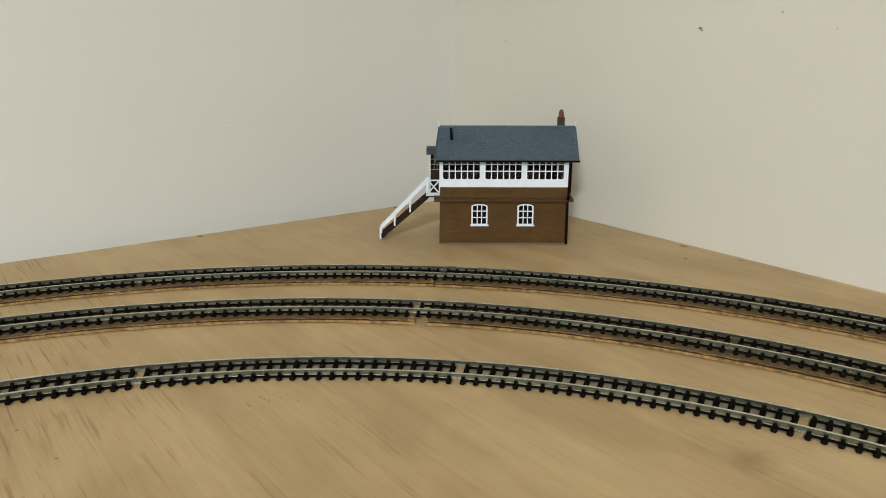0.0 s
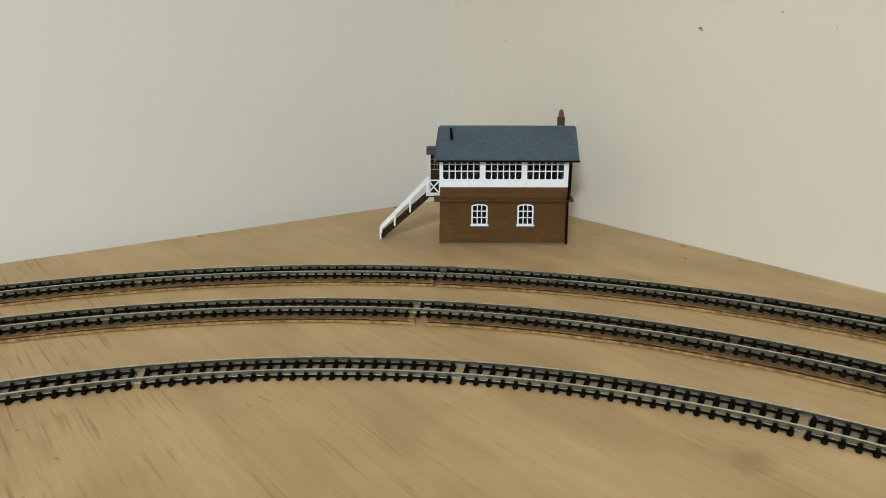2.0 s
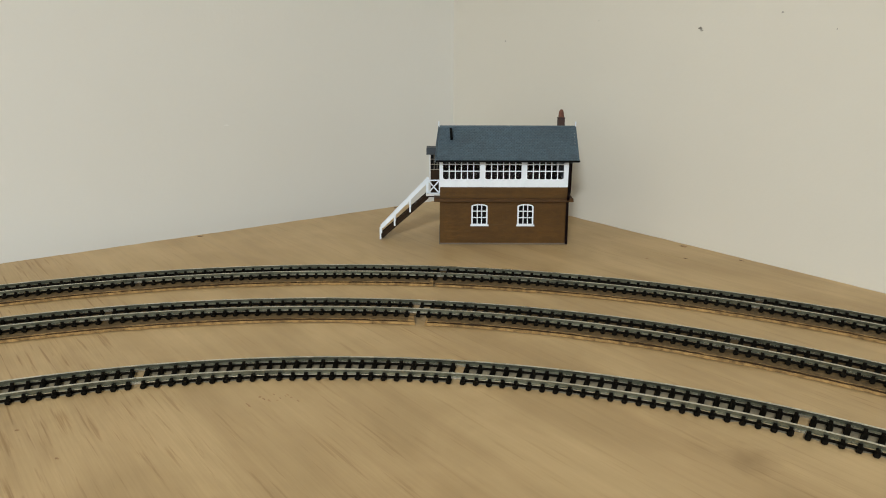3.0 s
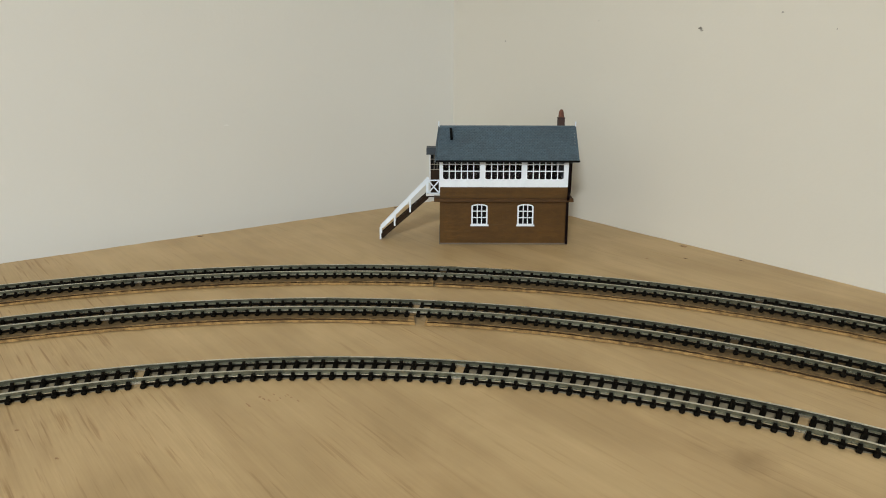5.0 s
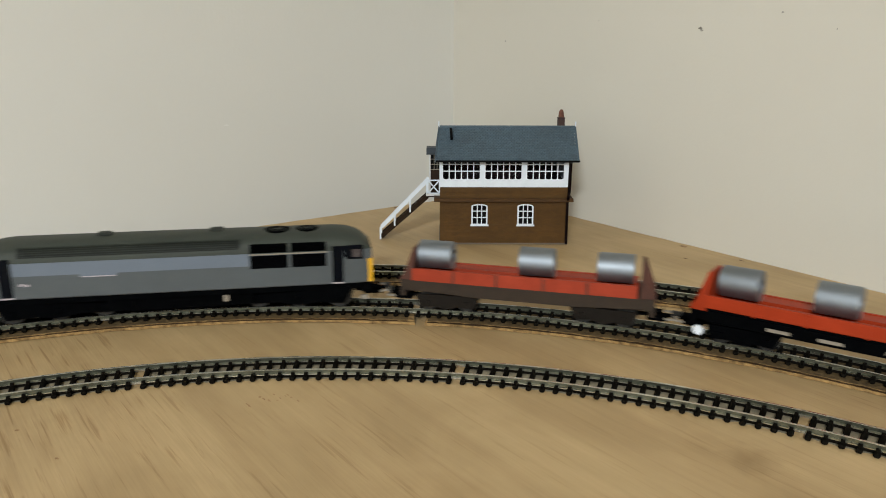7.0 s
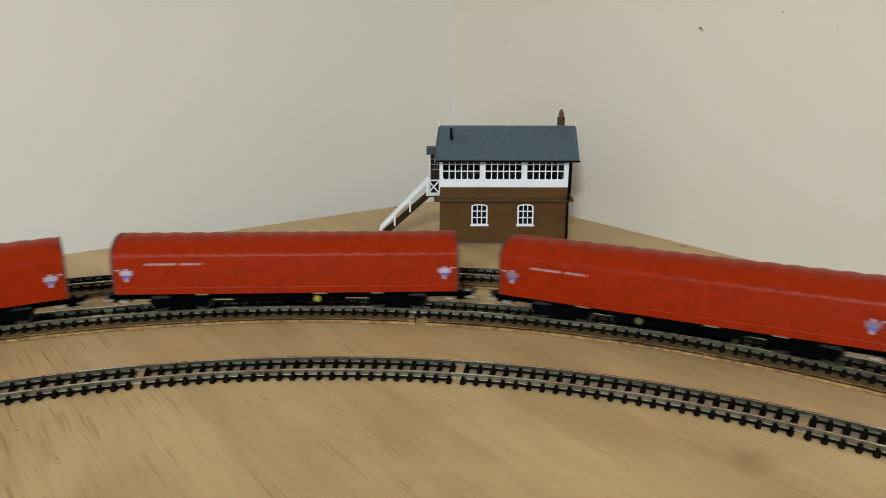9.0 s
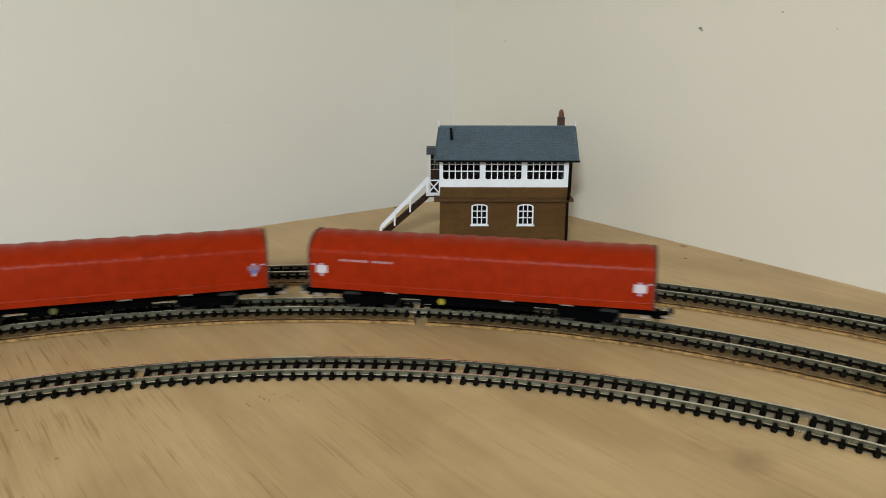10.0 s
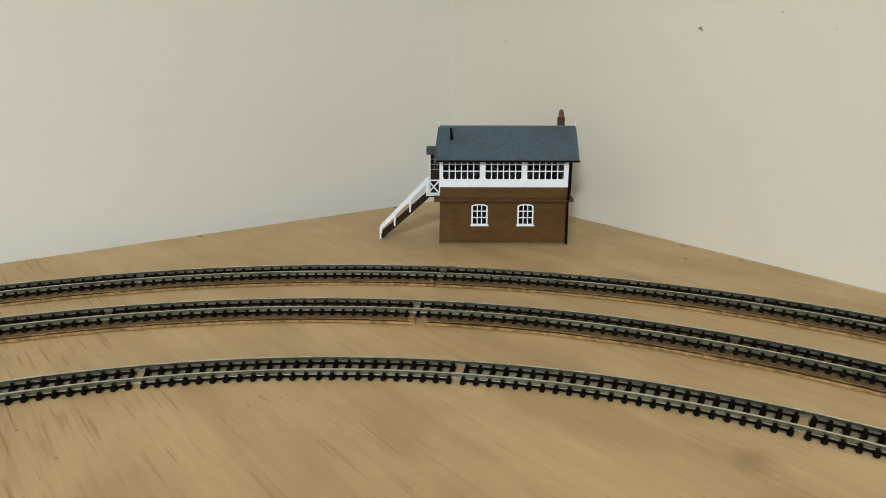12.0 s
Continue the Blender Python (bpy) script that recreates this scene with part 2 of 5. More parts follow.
def board():
    ply = thing("baseboard_table", pose(0, 0, 0), "pale varnished plywood railway baseboard in the corner of the room", "table")
    arm = 0.80
    k, r, l = BOARD_K, ALONG_R, ALONG_L
    rng = random.Random(5)

    def edge(a, b, n, amp):
        d, nrm = (b - a), Vector((b.y - a.y, a.x - b.x, 0)).normalized()
        return [a + d * (i / n) + nrm * (rng.uniform(-amp, amp)) for i in range(n)]
    er, el = k + r * 4.3, k + l * 3.2
    pts = edge(k, el, 260, 0.0007) + [el, el + r * arm, k + l * arm + r * arm, er + l * arm] + edge(er, k, 340, 0.0007)
    bm = bmesh.new()
    prism(bm, [(p.x, p.y) for p in pts], "z", -0.012, 0.0)
    part("tabletop", bm, PLY, ply, "pale plywood top with open grain")
    for i, (a, b) in enumerate(((k + l * 0.03 + r * 0.06, el - l * 0.03 + r * 0.06), (k + l * arm + r * (arm - 0.04), el - l * 0.03 + r * (arm - 0.04)),
                 (k + r * 0.12 + l * 0.05, er - r * 0.03 + l * 0.05), (k + r * arm + l * (arm - 0.04), er - r * 0.03 + l * (arm - 0.04)))):
        bm = bmesh.new()
        bar(bm, (a.x, a.y, -0.0365), (b.x, b.y, -0.0365), 0.032, 0.048)
        part("bearer", bm, TIMBER, ply)
    for s, t in ((0.1, 0.12), (0.1, 1.6), (0.1, 3.1), (0.72, 1.6), (0.72, 3.1)):
        q = k + r * s + l * t
        quick("leg", [(q.x - 0.022, q.x + 0.022, q.y - 0.022, q.y + 0.022, FLOOR_Z, -0.06)], TIMBER, ply)
    for s, t in ((1.6, 0.1), (2.9, 0.1), (4.2, 0.1), (1.6, 0.72), (2.9, 0.72), (4.2, 0.72), (0.76, 0.76)):
        q = k + r * s + l * t
        quick("leg", [(q.x - 0.022, q.x + 0.022, q.y - 0.022, q.y + 0.022, FLOOR_Z, -0.06)], TIMBER, ply)


board()


def ceiling_lamp():
    lamp = thing("ceiling_lamp", pose(*LAMP_AT, CEILING_Z), "round white flush ceiling lamp that is lit", "lamp")
    bm = bmesh.new()
    cyl(bm, (0, 0, -0.015), 0.27, 0.03, "z", 40)
    part("base", bm, WHITE_PL, lamp)
    glow, t, sh = nodes_of("lamp_diffuser")
    sh.inputs["Emission Color"].default_value = (0.95, 0.985, 1.0, 1)
    sh.inputs["Emission Strength"].default_value = 6.0
    bm = bmesh.new()
    cyl(bm, (0, 0, -0.045), 0.22, 0.03, "z", 40)
    part("diffuser", bm, glow, lamp, "glowing opal diffuser")


ceiling_lamp()

# ---- tracks: three concentric-looking curves of 22.5 degree sections, each with straights beyond ----
GAUGE = 0.0085          # half the gauge, to the rail's middle
SLEEPER_H, RAIL_H = 0.0020, 0.00255
TRACKS = {               # centre, radius, angle of the first section's start (degrees from +y, clockwise), sleepers, base height
    "inner": ((0.0, 0.0036), 0.438, -36.14, 24, 0.0002),
    "middle": ((-0.0201, 0.0305), 0.505, -38.10, 28, 0.0030),
    "outer": ((-0.0111, 0.0443), 0.5715, -38.04, 32, 0.0030),
}
STRAIGHT_R, STRAIGHT_L = 3.25, 2.45


def ring(track, deg, dr=0.0):
    (cx, cy), r, *_ = TRACKS[track]
    a = radians(deg)
    return cx + (r + dr) * math.sin(a), cy + (r + dr) * math.cos(a)


def rail_profile(off):
    f, w, h = 0.0013, 0.0004, 0.00070
    z0, z1 = SLEEPER_H - 0.0002, SLEEPER_H + RAIL_H
    return [(off - f, z0), (off + f, z0), (off + f, z0 + 0.0004), (off + w, z0 + 0.0008), (off + w, z1 - 0.0009), (off + h, z1 - 0.0007),
            (off + h, z1 - 0.0002), (off + h - 0.0002, z1), (off - h + 0.0002, z1), (off - h, z1 - 0.0002), (off - h, z1 - 0.0007), (off - w, z1 - 0.0009),
            (off - w, z0 + 0.0008), (off - f, z0 + 0.0004)]


def polish(ob):
    """A rail's head is bright, its web tarnished; light on its foot is painted bright."""
    ob.data.materials.append(RAIL_HEAD_LIT_FOOT)
    for f in ob.data.polygons:
        low, high = SLEEPER_H + 0.0008, SLEEPER_H + RAIL_H - 0.0004
        if len(f.vertices) == 4 and (f.center.z > high or f.center.z < low):
            f.material_index = 1


def sleeper_mesh():
    bm = bmesh.new()
    box(bm, -0.00145, 0.00145, -0.0140, 0.0140, 0.0, SLEEPER_H, bevel=0.0007)
    for s in (-1, 1):
        for e in (-1, 1):
            y = s * GAUGE + e * 0.0017
            box(bm, -0.0009, 0.0009, y - 0.0008, y + 0.0008, SLEEPER_H - 0.0002, SLEEPER_H + 0.0011)
    return mesh_of("sleeper", bm, SLEEPER)


SLEEPER_MESH = sleeper_mesh()


def curved_section(track):
    (cx, cy), r, start, count, z = TRACKS[track]
    half = 11.25
    sec = thing("curved_track_section", pose(0, 0, 0), "curved model railway track section with nickel rails on black sleepers", "railway track", "curved track sections")
    arc = [(r * math.sin(radians(a)), r * math.cos(radians(a)) - r, -radians(a)) for a in np.linspace(-half + 0.006, half - 0.006, 30)]
    for off in (-GAUGE, GAUGE):
        bm = bmesh.new()
        swept(bm, rail_profile(off), arc)
        polish(part("rail", bm, RAIL, sec))
        bm = bmesh.new()
        inner = [(r * math.sin(radians(a)), r * math.cos(radians(a)) - r, -radians(a)) for a in np.linspace(-half + 0.42, half - 0.42, 30)]
        swept(bm, [(off - 0.0013, 0.0003), (off + 0.0013, 0.0003), (off + 0.0013, SLEEPER_H - 0.0003), (off - 0.0013, SLEEPER_H - 0.0003)], inner)
        part("sleeper_web", bm, SLEEPER, sec)
        bm = bmesh.new()
        a = radians(half)
        x, y = (r + off) * math.sin(a), (r + off) * math.cos(a) - r
        box(bm, -0.0042, 0.0042, -0.0012, 0.0012, SLEEPER_H - 0.0006, SLEEPER_H + 0.0005)
        bmesh.ops.rotate(bm, cent=(0, 0, 0), matrix=Matrix.Rotation(-a, 3, "Z"), verts=bm.verts)
        bmesh.ops.translate(bm, vec=(x, y, 0), verts=bm.verts)
        part("rail_joiner", bm, JOINER, sec)
    if track == "inner":      # a thin grey strip lies between the rails on the bare board
        rng = random.Random(17)
        film = [(r * math.sin(radians(a)), r * math.cos(radians(a)) - r, -radians(a), rng.uniform(-0.0006, 0.0006)) for a in np.linspace(-half + 0.36, half - 0.36, 90)]
        bm = bmesh.new()
        rings = []
        for x, y, h, w in film:
            prof = [(-0.0106 + w, -0.0002), (-0.0102 + w, -0.00004), (0.0110, -0.00004), (0.0114, -0.0002)]
            rings.append([bm.verts.new((x - math.sin(h) * q, y + math.cos(h) * q, z_)) for q, z_ in prof])
        for r0, r1 in zip(rings, rings[1:]):
            for i in range(4):
                bm.faces.new((r0[i], r1[i], r1[(i + 1) % 4], r0[(i + 1) % 4]))
        bm.faces.new(rings[0]), bm.faces.new(rings[-1][::-1])
        part("glue_film", bm, GREY_STRIP, sec, "thin grey strip between the rails")
    gap = 1.08
    pitch = 2 * half / (count - 1 + gap)
    for i in range(count):
        a = -half + pitch * (gap / 2 + i)
        s = new("sleeper", SLEEPER_MESH)
        s.parent = sec
        s.matrix_basis = pose(r * math.sin(radians(a)), r * math.cos(radians(a)) - r, 0, 0, 0, -a)
    return sec


def straight_track(track, side):
    (cx, cy), r, start, count, z = TRACKS[track]
    deg = start if side < 0 else start + 90
    length = STRAIGHT_L if side < 0 else STRAIGHT_R
    x, y = ring(track, deg)
    m = pose(x, y, z, 0, 0, -deg + (180 if side < 0 else 0))
    tr = thing("straight_track", m, "straight model railway track with nickel rails on black sleepers", "railway track")
    for off in (-GAUGE, GAUGE):
        bm = bmesh.new()
        swept(bm, rail_profile(off), [(0.0, 0, 0), (length, 0, 0)])
        polish(part("rail", bm, RAIL, tr))
    verts, faces = [], []
    n = int(length / 0.00705)
    for i in range(n):
        x0 = 0.003 + i * 0.00705
        k = len(verts)
        for dx in (-0.00165, 0.00165):
            for dy in (-0.015, 0.015):
                for dz in (0.0, SLEEPER_H):
                    verts.append((x0 + dx, dy, dz))
        faces += [(k, k + 1, k + 3, k + 2), (k + 4, k + 6, k + 7, k + 5), (k, k + 4, k + 5, k + 1), (k + 2, k + 3, k + 7, k + 6), (k + 1, k + 5, k + 7, k + 3), (k, k + 2, k + 6, k + 4)]
    me = bpy.data.meshes.new("sleepers")
    me.from_pydata(verts, [], faces)
    me.materials.append(SLEEPER)
    ob = new("sleepers", me)
    ob.parent = tr
    tagged(ob, kind="stuff")


def lay_tracks():
    for track, ((cx, cy), r, start, count, z) in TRACKS.items():
        first = None
        for i in range(4):
            mid = start + 11.25 + 22.5 * i
            x, y = ring(track, mid)
            m = pose(x, y, z, 0, 0, -mid)
            if first is None:
                first = curved_section(track)
                first.matrix_basis = m
            else:
                copy_thing(first, m)
        straight_track(track, -1), straight_track(track, 1)


lay_tracks()


def cork_strip(track, a0, a1, slant0=0.0, slant1=0.0, half=0.0190, shift=0.0, seed=1, extend0=0.0, extend1=0.0):
    """A cork bed with a ragged, sloping shoulder, from angle a0 to a1 and on along the straight past an end."""
    (cx, cy), r, start, count, z = TRACKS[track]
    rng = random.Random(seed)
    mid = (a0 + a1) / 2
    mx, my = ring(track, mid)
    ob = thing("cork_underlay", pose(mx, my, 0.0002, 0, 0, 0), "thin brown cork underlay strip with ragged edges", "underlay", "cork underlay strips")
    bm = bmesh.new()
    rings = []
    stations = [("s", a0, -extend0 * (1 - i / 20)) for i in range(20) if extend0] + [("c", a0 + (a1 - a0) * i / 150, 0) for i in range(151)] + \
               [("s", a1, extend1 * (i + 1) / 20) for i in range(20) if extend1]
    n = len(stations)
    wob = [0.0, 0.0]
    for j, (_, deg, ext) in enumerate(stations):
        for q in (0, 1):
            wob[q] = 0.72 * wob[q] + rng.uniform(-0.00045, 0.00045)
        h = z - 0.0002 - 0.00015
        w0, w1, q = wob[0], wob[1], rng.uniform(-1, 1) * 0.0002
        prof = [(-half + 0.0004 + w0, 0), (-half - 0.0012 + w0, 0.0003), (-half - 0.0010 + w0 + q, 0.0011), (-half - 0.0006 + w0 - q, 0.0018), (-half + 0.0012 + w0, 0.0019),
                (-half + 0.0012 + w0, 0.0022), (-half + 0.0001 + w0 - q, 0.0023), (-half + 0.0003 + w0, h), (0.0160 + w1, h), (0.0168 + w1, h * 0.7), (0.0178 + w1, 0)]
        cx_, cy_ = ring(track, deg)
        hd = -radians(deg)
        x0, y0 = cx_ + math.cos(hd) * ext, cy_ + math.sin(hd) * ext
        row = []
        for a, zz in prof:
            lean = 0.0
            if j < 4 and slant0:
                lean = slant0 * (a / half) * (1 - j / 4)
            if j > n - 5 and slant1:
                lean = slant1 * (a / half) * (1 - (n - 1 - j) / 4)
            a += shift
            row.append(bm.verts.new((x0 - math.sin(hd) * a + math.cos(hd) * lean - mx, y0 + math.cos(hd) * a + math.sin(hd) * lean - my, zz)))
        rings.append(row)
    k = len(rings[0])
    for r0, r1 in zip(rings, rings[1:]):
        for i in range(k):
            bm.faces.new((r0[i], r1[i], r1[(i + 1) % k], r0[(i + 1) % k]))
    bm.faces.new(rings[0]), bm.faces.new(rings[-1][::-1])
    part("strip", bm, CORK, ob)
    bm = bmesh.new()      # a dark strip paints the shade in the groove between its two layers
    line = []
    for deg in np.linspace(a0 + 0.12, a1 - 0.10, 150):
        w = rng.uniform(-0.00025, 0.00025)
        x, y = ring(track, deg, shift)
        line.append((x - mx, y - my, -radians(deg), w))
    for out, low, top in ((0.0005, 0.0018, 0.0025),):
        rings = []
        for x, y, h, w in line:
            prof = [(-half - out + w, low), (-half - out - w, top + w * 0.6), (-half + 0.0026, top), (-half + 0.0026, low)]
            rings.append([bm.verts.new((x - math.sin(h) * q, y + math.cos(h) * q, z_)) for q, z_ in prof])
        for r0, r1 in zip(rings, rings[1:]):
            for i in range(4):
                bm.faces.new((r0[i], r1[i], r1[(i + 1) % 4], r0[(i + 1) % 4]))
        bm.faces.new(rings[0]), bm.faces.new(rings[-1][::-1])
    part("glue_line", bm, GROOVE_SHADE, ob, "dark strip of painted shade in the cork edge")
    bm = bmesh.new()      # brown sheet paints shade on the cork's top, under and in front of the sleepers
    top = z - 0.00035
    rings = []
    for x, y, h, w in line:
        prof = [(-half + 0.0009 + w, top), (-half + 0.0009 + w, top + 0.0001), (0.0135 + w, top + 0.0001), (0.0135 + w, top)]
        rings.append([bm.verts.new((x - math.sin(h) * q, y + math.cos(h) * q, z_)) for q, z_ in prof])
    for r0, r1 in zip(rings, rings[1:]):
        for i in range(4):
            bm.faces.new((r0[i], r1[i], r1[(i + 1) % 4], r0[(i + 1) % 4]))
    bm.faces.new(rings[0]), bm.faces.new(rings[-1][::-1])
    part("glue_smear", bm, CORK_TOP_SHADE, ob, "thin brown sheet of painted shade on the cork")


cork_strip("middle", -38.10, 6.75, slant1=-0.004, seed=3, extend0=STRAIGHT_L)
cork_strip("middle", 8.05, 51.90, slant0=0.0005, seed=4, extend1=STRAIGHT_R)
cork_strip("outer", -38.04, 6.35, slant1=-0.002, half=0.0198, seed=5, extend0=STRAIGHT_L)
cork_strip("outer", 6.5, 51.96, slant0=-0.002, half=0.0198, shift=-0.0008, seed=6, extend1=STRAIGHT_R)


# ---- signal box ----
def brick_mat(name, brick, mortar, bw=0.0032, bh=0.00105):
    m, t, b = nodes_of(name)
    co = t.nodes.new("ShaderNodeTexCoord")
    sep = t.nodes.new("ShaderNodeSeparateXYZ")
    com = t.nodes.new("ShaderNodeCombineXYZ")
    ad = t.nodes.new("ShaderNodeMath")
    link(t, co, "Object", sep, 0), link(t, sep, "X", ad, 0), link(t, sep, "Y", ad, 1), link(t, ad, 0, com, "X"), link(t, sep, "Z", com, "Y")
    br = t.nodes.new("ShaderNodeTexBrick")
    br.inputs["Scale"].default_value, br.inputs["Brick Width"].default_value, br.inputs["Row Height"].default_value = 1.0, bw, bh
    br.inputs["Mortar Size"].default_value, br.inputs["Mortar Smooth"].default_value = 0.00012, 0.3
    br.inputs["Color1"].default_value = (*brick, 1)
    br.inputs["Color2"].default_value = (*[c * 0.82 for c in brick], 1)
    br.inputs["Mortar"].default_value = (*mortar, 1)
    link(t, com, 0, br, "Vector")
    n = t.nodes.new("ShaderNodeTexNoise")
    n.inputs["Scale"].default_value, n.inputs["Detail"].default_value = 55, 5
    link(t, co, "Object", n, "Vector")
    r = t.nodes.new("ShaderNodeValToRGB")
    r.color_ramp.elements[0].position, r.color_ramp.elements[1].position = 0.3, 0.7
    r.color_ramp.elements[0].color, r.color_ramp.elements[1].color = (0.82, 0.8, 0.78, 1), (1.1, 1.08, 1.05, 1)
    link(t, n, "Fac", r, 0)
    x = t.nodes.new("ShaderNodeMix")
    x.data_type, x.blend_type = "RGBA", "MULTIPLY"
    x.inputs["Factor"].default_value = 1.0
    link(t, br, "Color", x, "A"), link(t, r, 0, x, "B")
    t.links.new(x.outputs["Result"], b.inputs["Base Color"])
    b.inputs["Roughness"].default_value, b.inputs["Specular IOR Level"].default_value = 0.55, 0.3
    bp = t.nodes.new("ShaderNodeBump")
    bp.inputs["Strength"].default_value, bp.inputs["Distance"].default_value, bp.invert = 0.5, 0.0002, True
    link(t, br, "Fac", bp, "Height"), link(t, bp, 0, b, "Normal")
    return m


BRICK = brick_mat("brown_brick_plastic", (0.104, 0.049, 0.0075), (0.066, 0.031, 0.0065))
LEDGE = mat("dark_brown_ledge", (0.062, 0.030, 0.010), 0.65, var=0.2, scale=120, spec=0.25)
SLATE = mat("blue_grey_slate", (0.062, 0.098, 0.130), 0.55, var=0.25, scale=45, fine=1200, bump=0.2)


def slate_pieces():
    """Slates that differ a little from piece to piece."""
    m = SLATE.copy()
    t = m.node_tree
    geo, bs = t.nodes.new("ShaderNodeNewGeometry"), t.nodes["Principled BSDF"]
    src = bs.inputs["Base Color"].links[0].from_socket
    r = t.nodes.new("ShaderNodeMapRange")
    r.inputs["To Min"].default_value, r.inputs["To Max"].default_value = 0.87, 1.12
    link(t, geo, "Random Per Island", r, 0)
    x = t.nodes.new("ShaderNodeMix")
    x.data_type, x.blend_type = "RGBA", "MULTIPLY"
    x.inputs["Factor"].default_value = 1.0
    t.links.new(src, x.inputs["A"])
    link(t, r, 0, x, "B")
    t.links.new(x.outputs["Result"], bs.inputs["Base Color"])
    return m


SLATE_PIECES = slate_pieces()
SLATE_DARK = mat("dark_slate", (0.030, 0.040, 0.052), 0.6, var=0.2)
BLACK_PL = mat("black_plastic", (0.003, 0.0032, 0.004), 0.4, var=0.2, spec=0.08)
DARK_IN = mat("dark_interior", (0.009, 0.006, 0.006), 0.8, var=0.3)
BROWN_PL = mat("dark_brown_plastic", (0.022, 0.012, 0.006), 0.7, var=0.25, scale=150, spec=0.15)
PIPE_BR = mat("maroon_pipe", (0.006, 0.003, 0.003), 0.5, var=0.2, spec=0.04)
TERRA = mat("terracotta", (0.12, 0.040, 0.022), 0.7, var=0.25, scale=300)
CHIM = mat("chimney_brick", (0.030, 0.011, 0.008), 0.7, var=0.3, scale=400)
GREY_BASE = mat("grey_base", (0.13, 0.105, 0.08), 0.7, var=0.15)
PALE_BAR = mat("buff_glazing_bar", (0.30, 0.26, 0.20), 0.5, var=0.1)
GREY_WHITE = mat("grey_white_plastic", (0.62, 0.62, 0.62), 0.5, var=0.08)


def glass_mat():
    m, t, b = nodes_of("window_glazing")
    b.inputs["Base Color"].default_value = (0.55, 0.54, 0.58, 1)
    b.inputs["Roughness"].default_value = 0.08
    b.inputs["Transmission Weight"].default_value = 1.0
    b.inputs["IOR"].default_value = 1.2
    return m


GLASS = glass_mat()


def wall_with_holes(bm, x0, x1, z0, z1, y0, y1, holes):
    xs = sorted({x0, x1, *[h[0] for h in holes], *[h[1] for h in holes]})
    zs = sorted({z0, z1, *[h[2] for h in holes], *[h[3] for h in holes]})
    for a, b in zip(xs, xs[1:]):
        for c, d in zip(zs, zs[1:]):
            if not any(h[0] <= a and b <= h[1] and h[2] <= c and d <= h[3] for h in holes):
                box(bm, a, b, y0, y1, c, d)
    bmesh.ops.remove_doubles(bm, verts=bm.verts, dist=1e-6)


def arch_outline(x0, x1, z0, zs, rise, n=10):
    c, hw = (x0 + x1) / 2, (x1 - x0) / 2
    return [(x0, z0), (x1, z0)] + [(c + hw * math.cos(a), zs + rise * math.sin(a)) for a in np.linspace(0, math.pi, n + 1)]


def sash_window(parent, x0, x1):
    """Arched white cast window with nine panes, in the brick front."""
    mm = 0.001
    win = new("window")
    win.parent = parent
    z0, zs, rise = 17.6 * mm, 34.2 * mm, 1.9 * mm
    bm = bmesh.new()
    outer, inner = arch_outline(x0, x1, z0, zs, rise), arch_outline(x0 + 1.3 * mm, x1 - 1.3 * mm, z0 + 1.0 * mm, zs - 0.4 * mm, rise - 0.5 * mm)
    for y in (-0.0009, 0.0003):
        a = [bm.verts.new((p[0], y, p[1])) for p in outer]
        b = [bm.verts.new((p[0], y, p[1])) for p in inner]
        for i in range(len(a)):
            j = (i + 1) % len(a)
            bm.faces.new((a[i], a[j], b[j], b[i]))
        if y < 0:
            a0, b0 = a, b
    for lo, hi in ((a0, a), (b0, b)):
        for i in range(len(lo)):
            j = (i + 1) % len(lo)
            bm.faces.new((lo[i], lo[j], hi[j], hi[i]))
    part("window_frame", bm, WHITE_PL, win, "white window frame")
    w = (x1 - x0 - 2.6 * mm)
    for k in (1, 2):
        x = x0 + 1.3 * mm + w * k / 3
        quick("glazing_bar", [(x - 0.00042, x + 0.00042, -0.0007, 0.0002, z0 + 0.0008, zs + 0.0020)], WHITE_PL, win)
    for k in (1, 2):
        z = z0 + 1.0 * mm + (zs + 1.6 * mm - z0 - 1.0 * mm) * (k / 3 - 0.01)
        quick("glazing_bar", [(x0 + 0.001, x1 - 0.001, -0.00072, 0.00018, z - 0.00042, z + 0.00042)], WHITE_PL, win)
    quick("window_sill", [(x0 - 0.0008, x1 + 0.0010, -0.0016, 0.0, z0 - 0.0011, z0 + 0.0003)], WHITE_PL, win, bevel=0.0002)
    bm = bmesh.new()
    prism(bm, arch_outline(x0 + 0.0008, x1 - 0.0008, z0 + 0.0005, zs, rise - 0.0006), "y", -0.00016, 0.00006)
    part("pane", bm, BLACK_PL, win, "dark glossy window glazing")


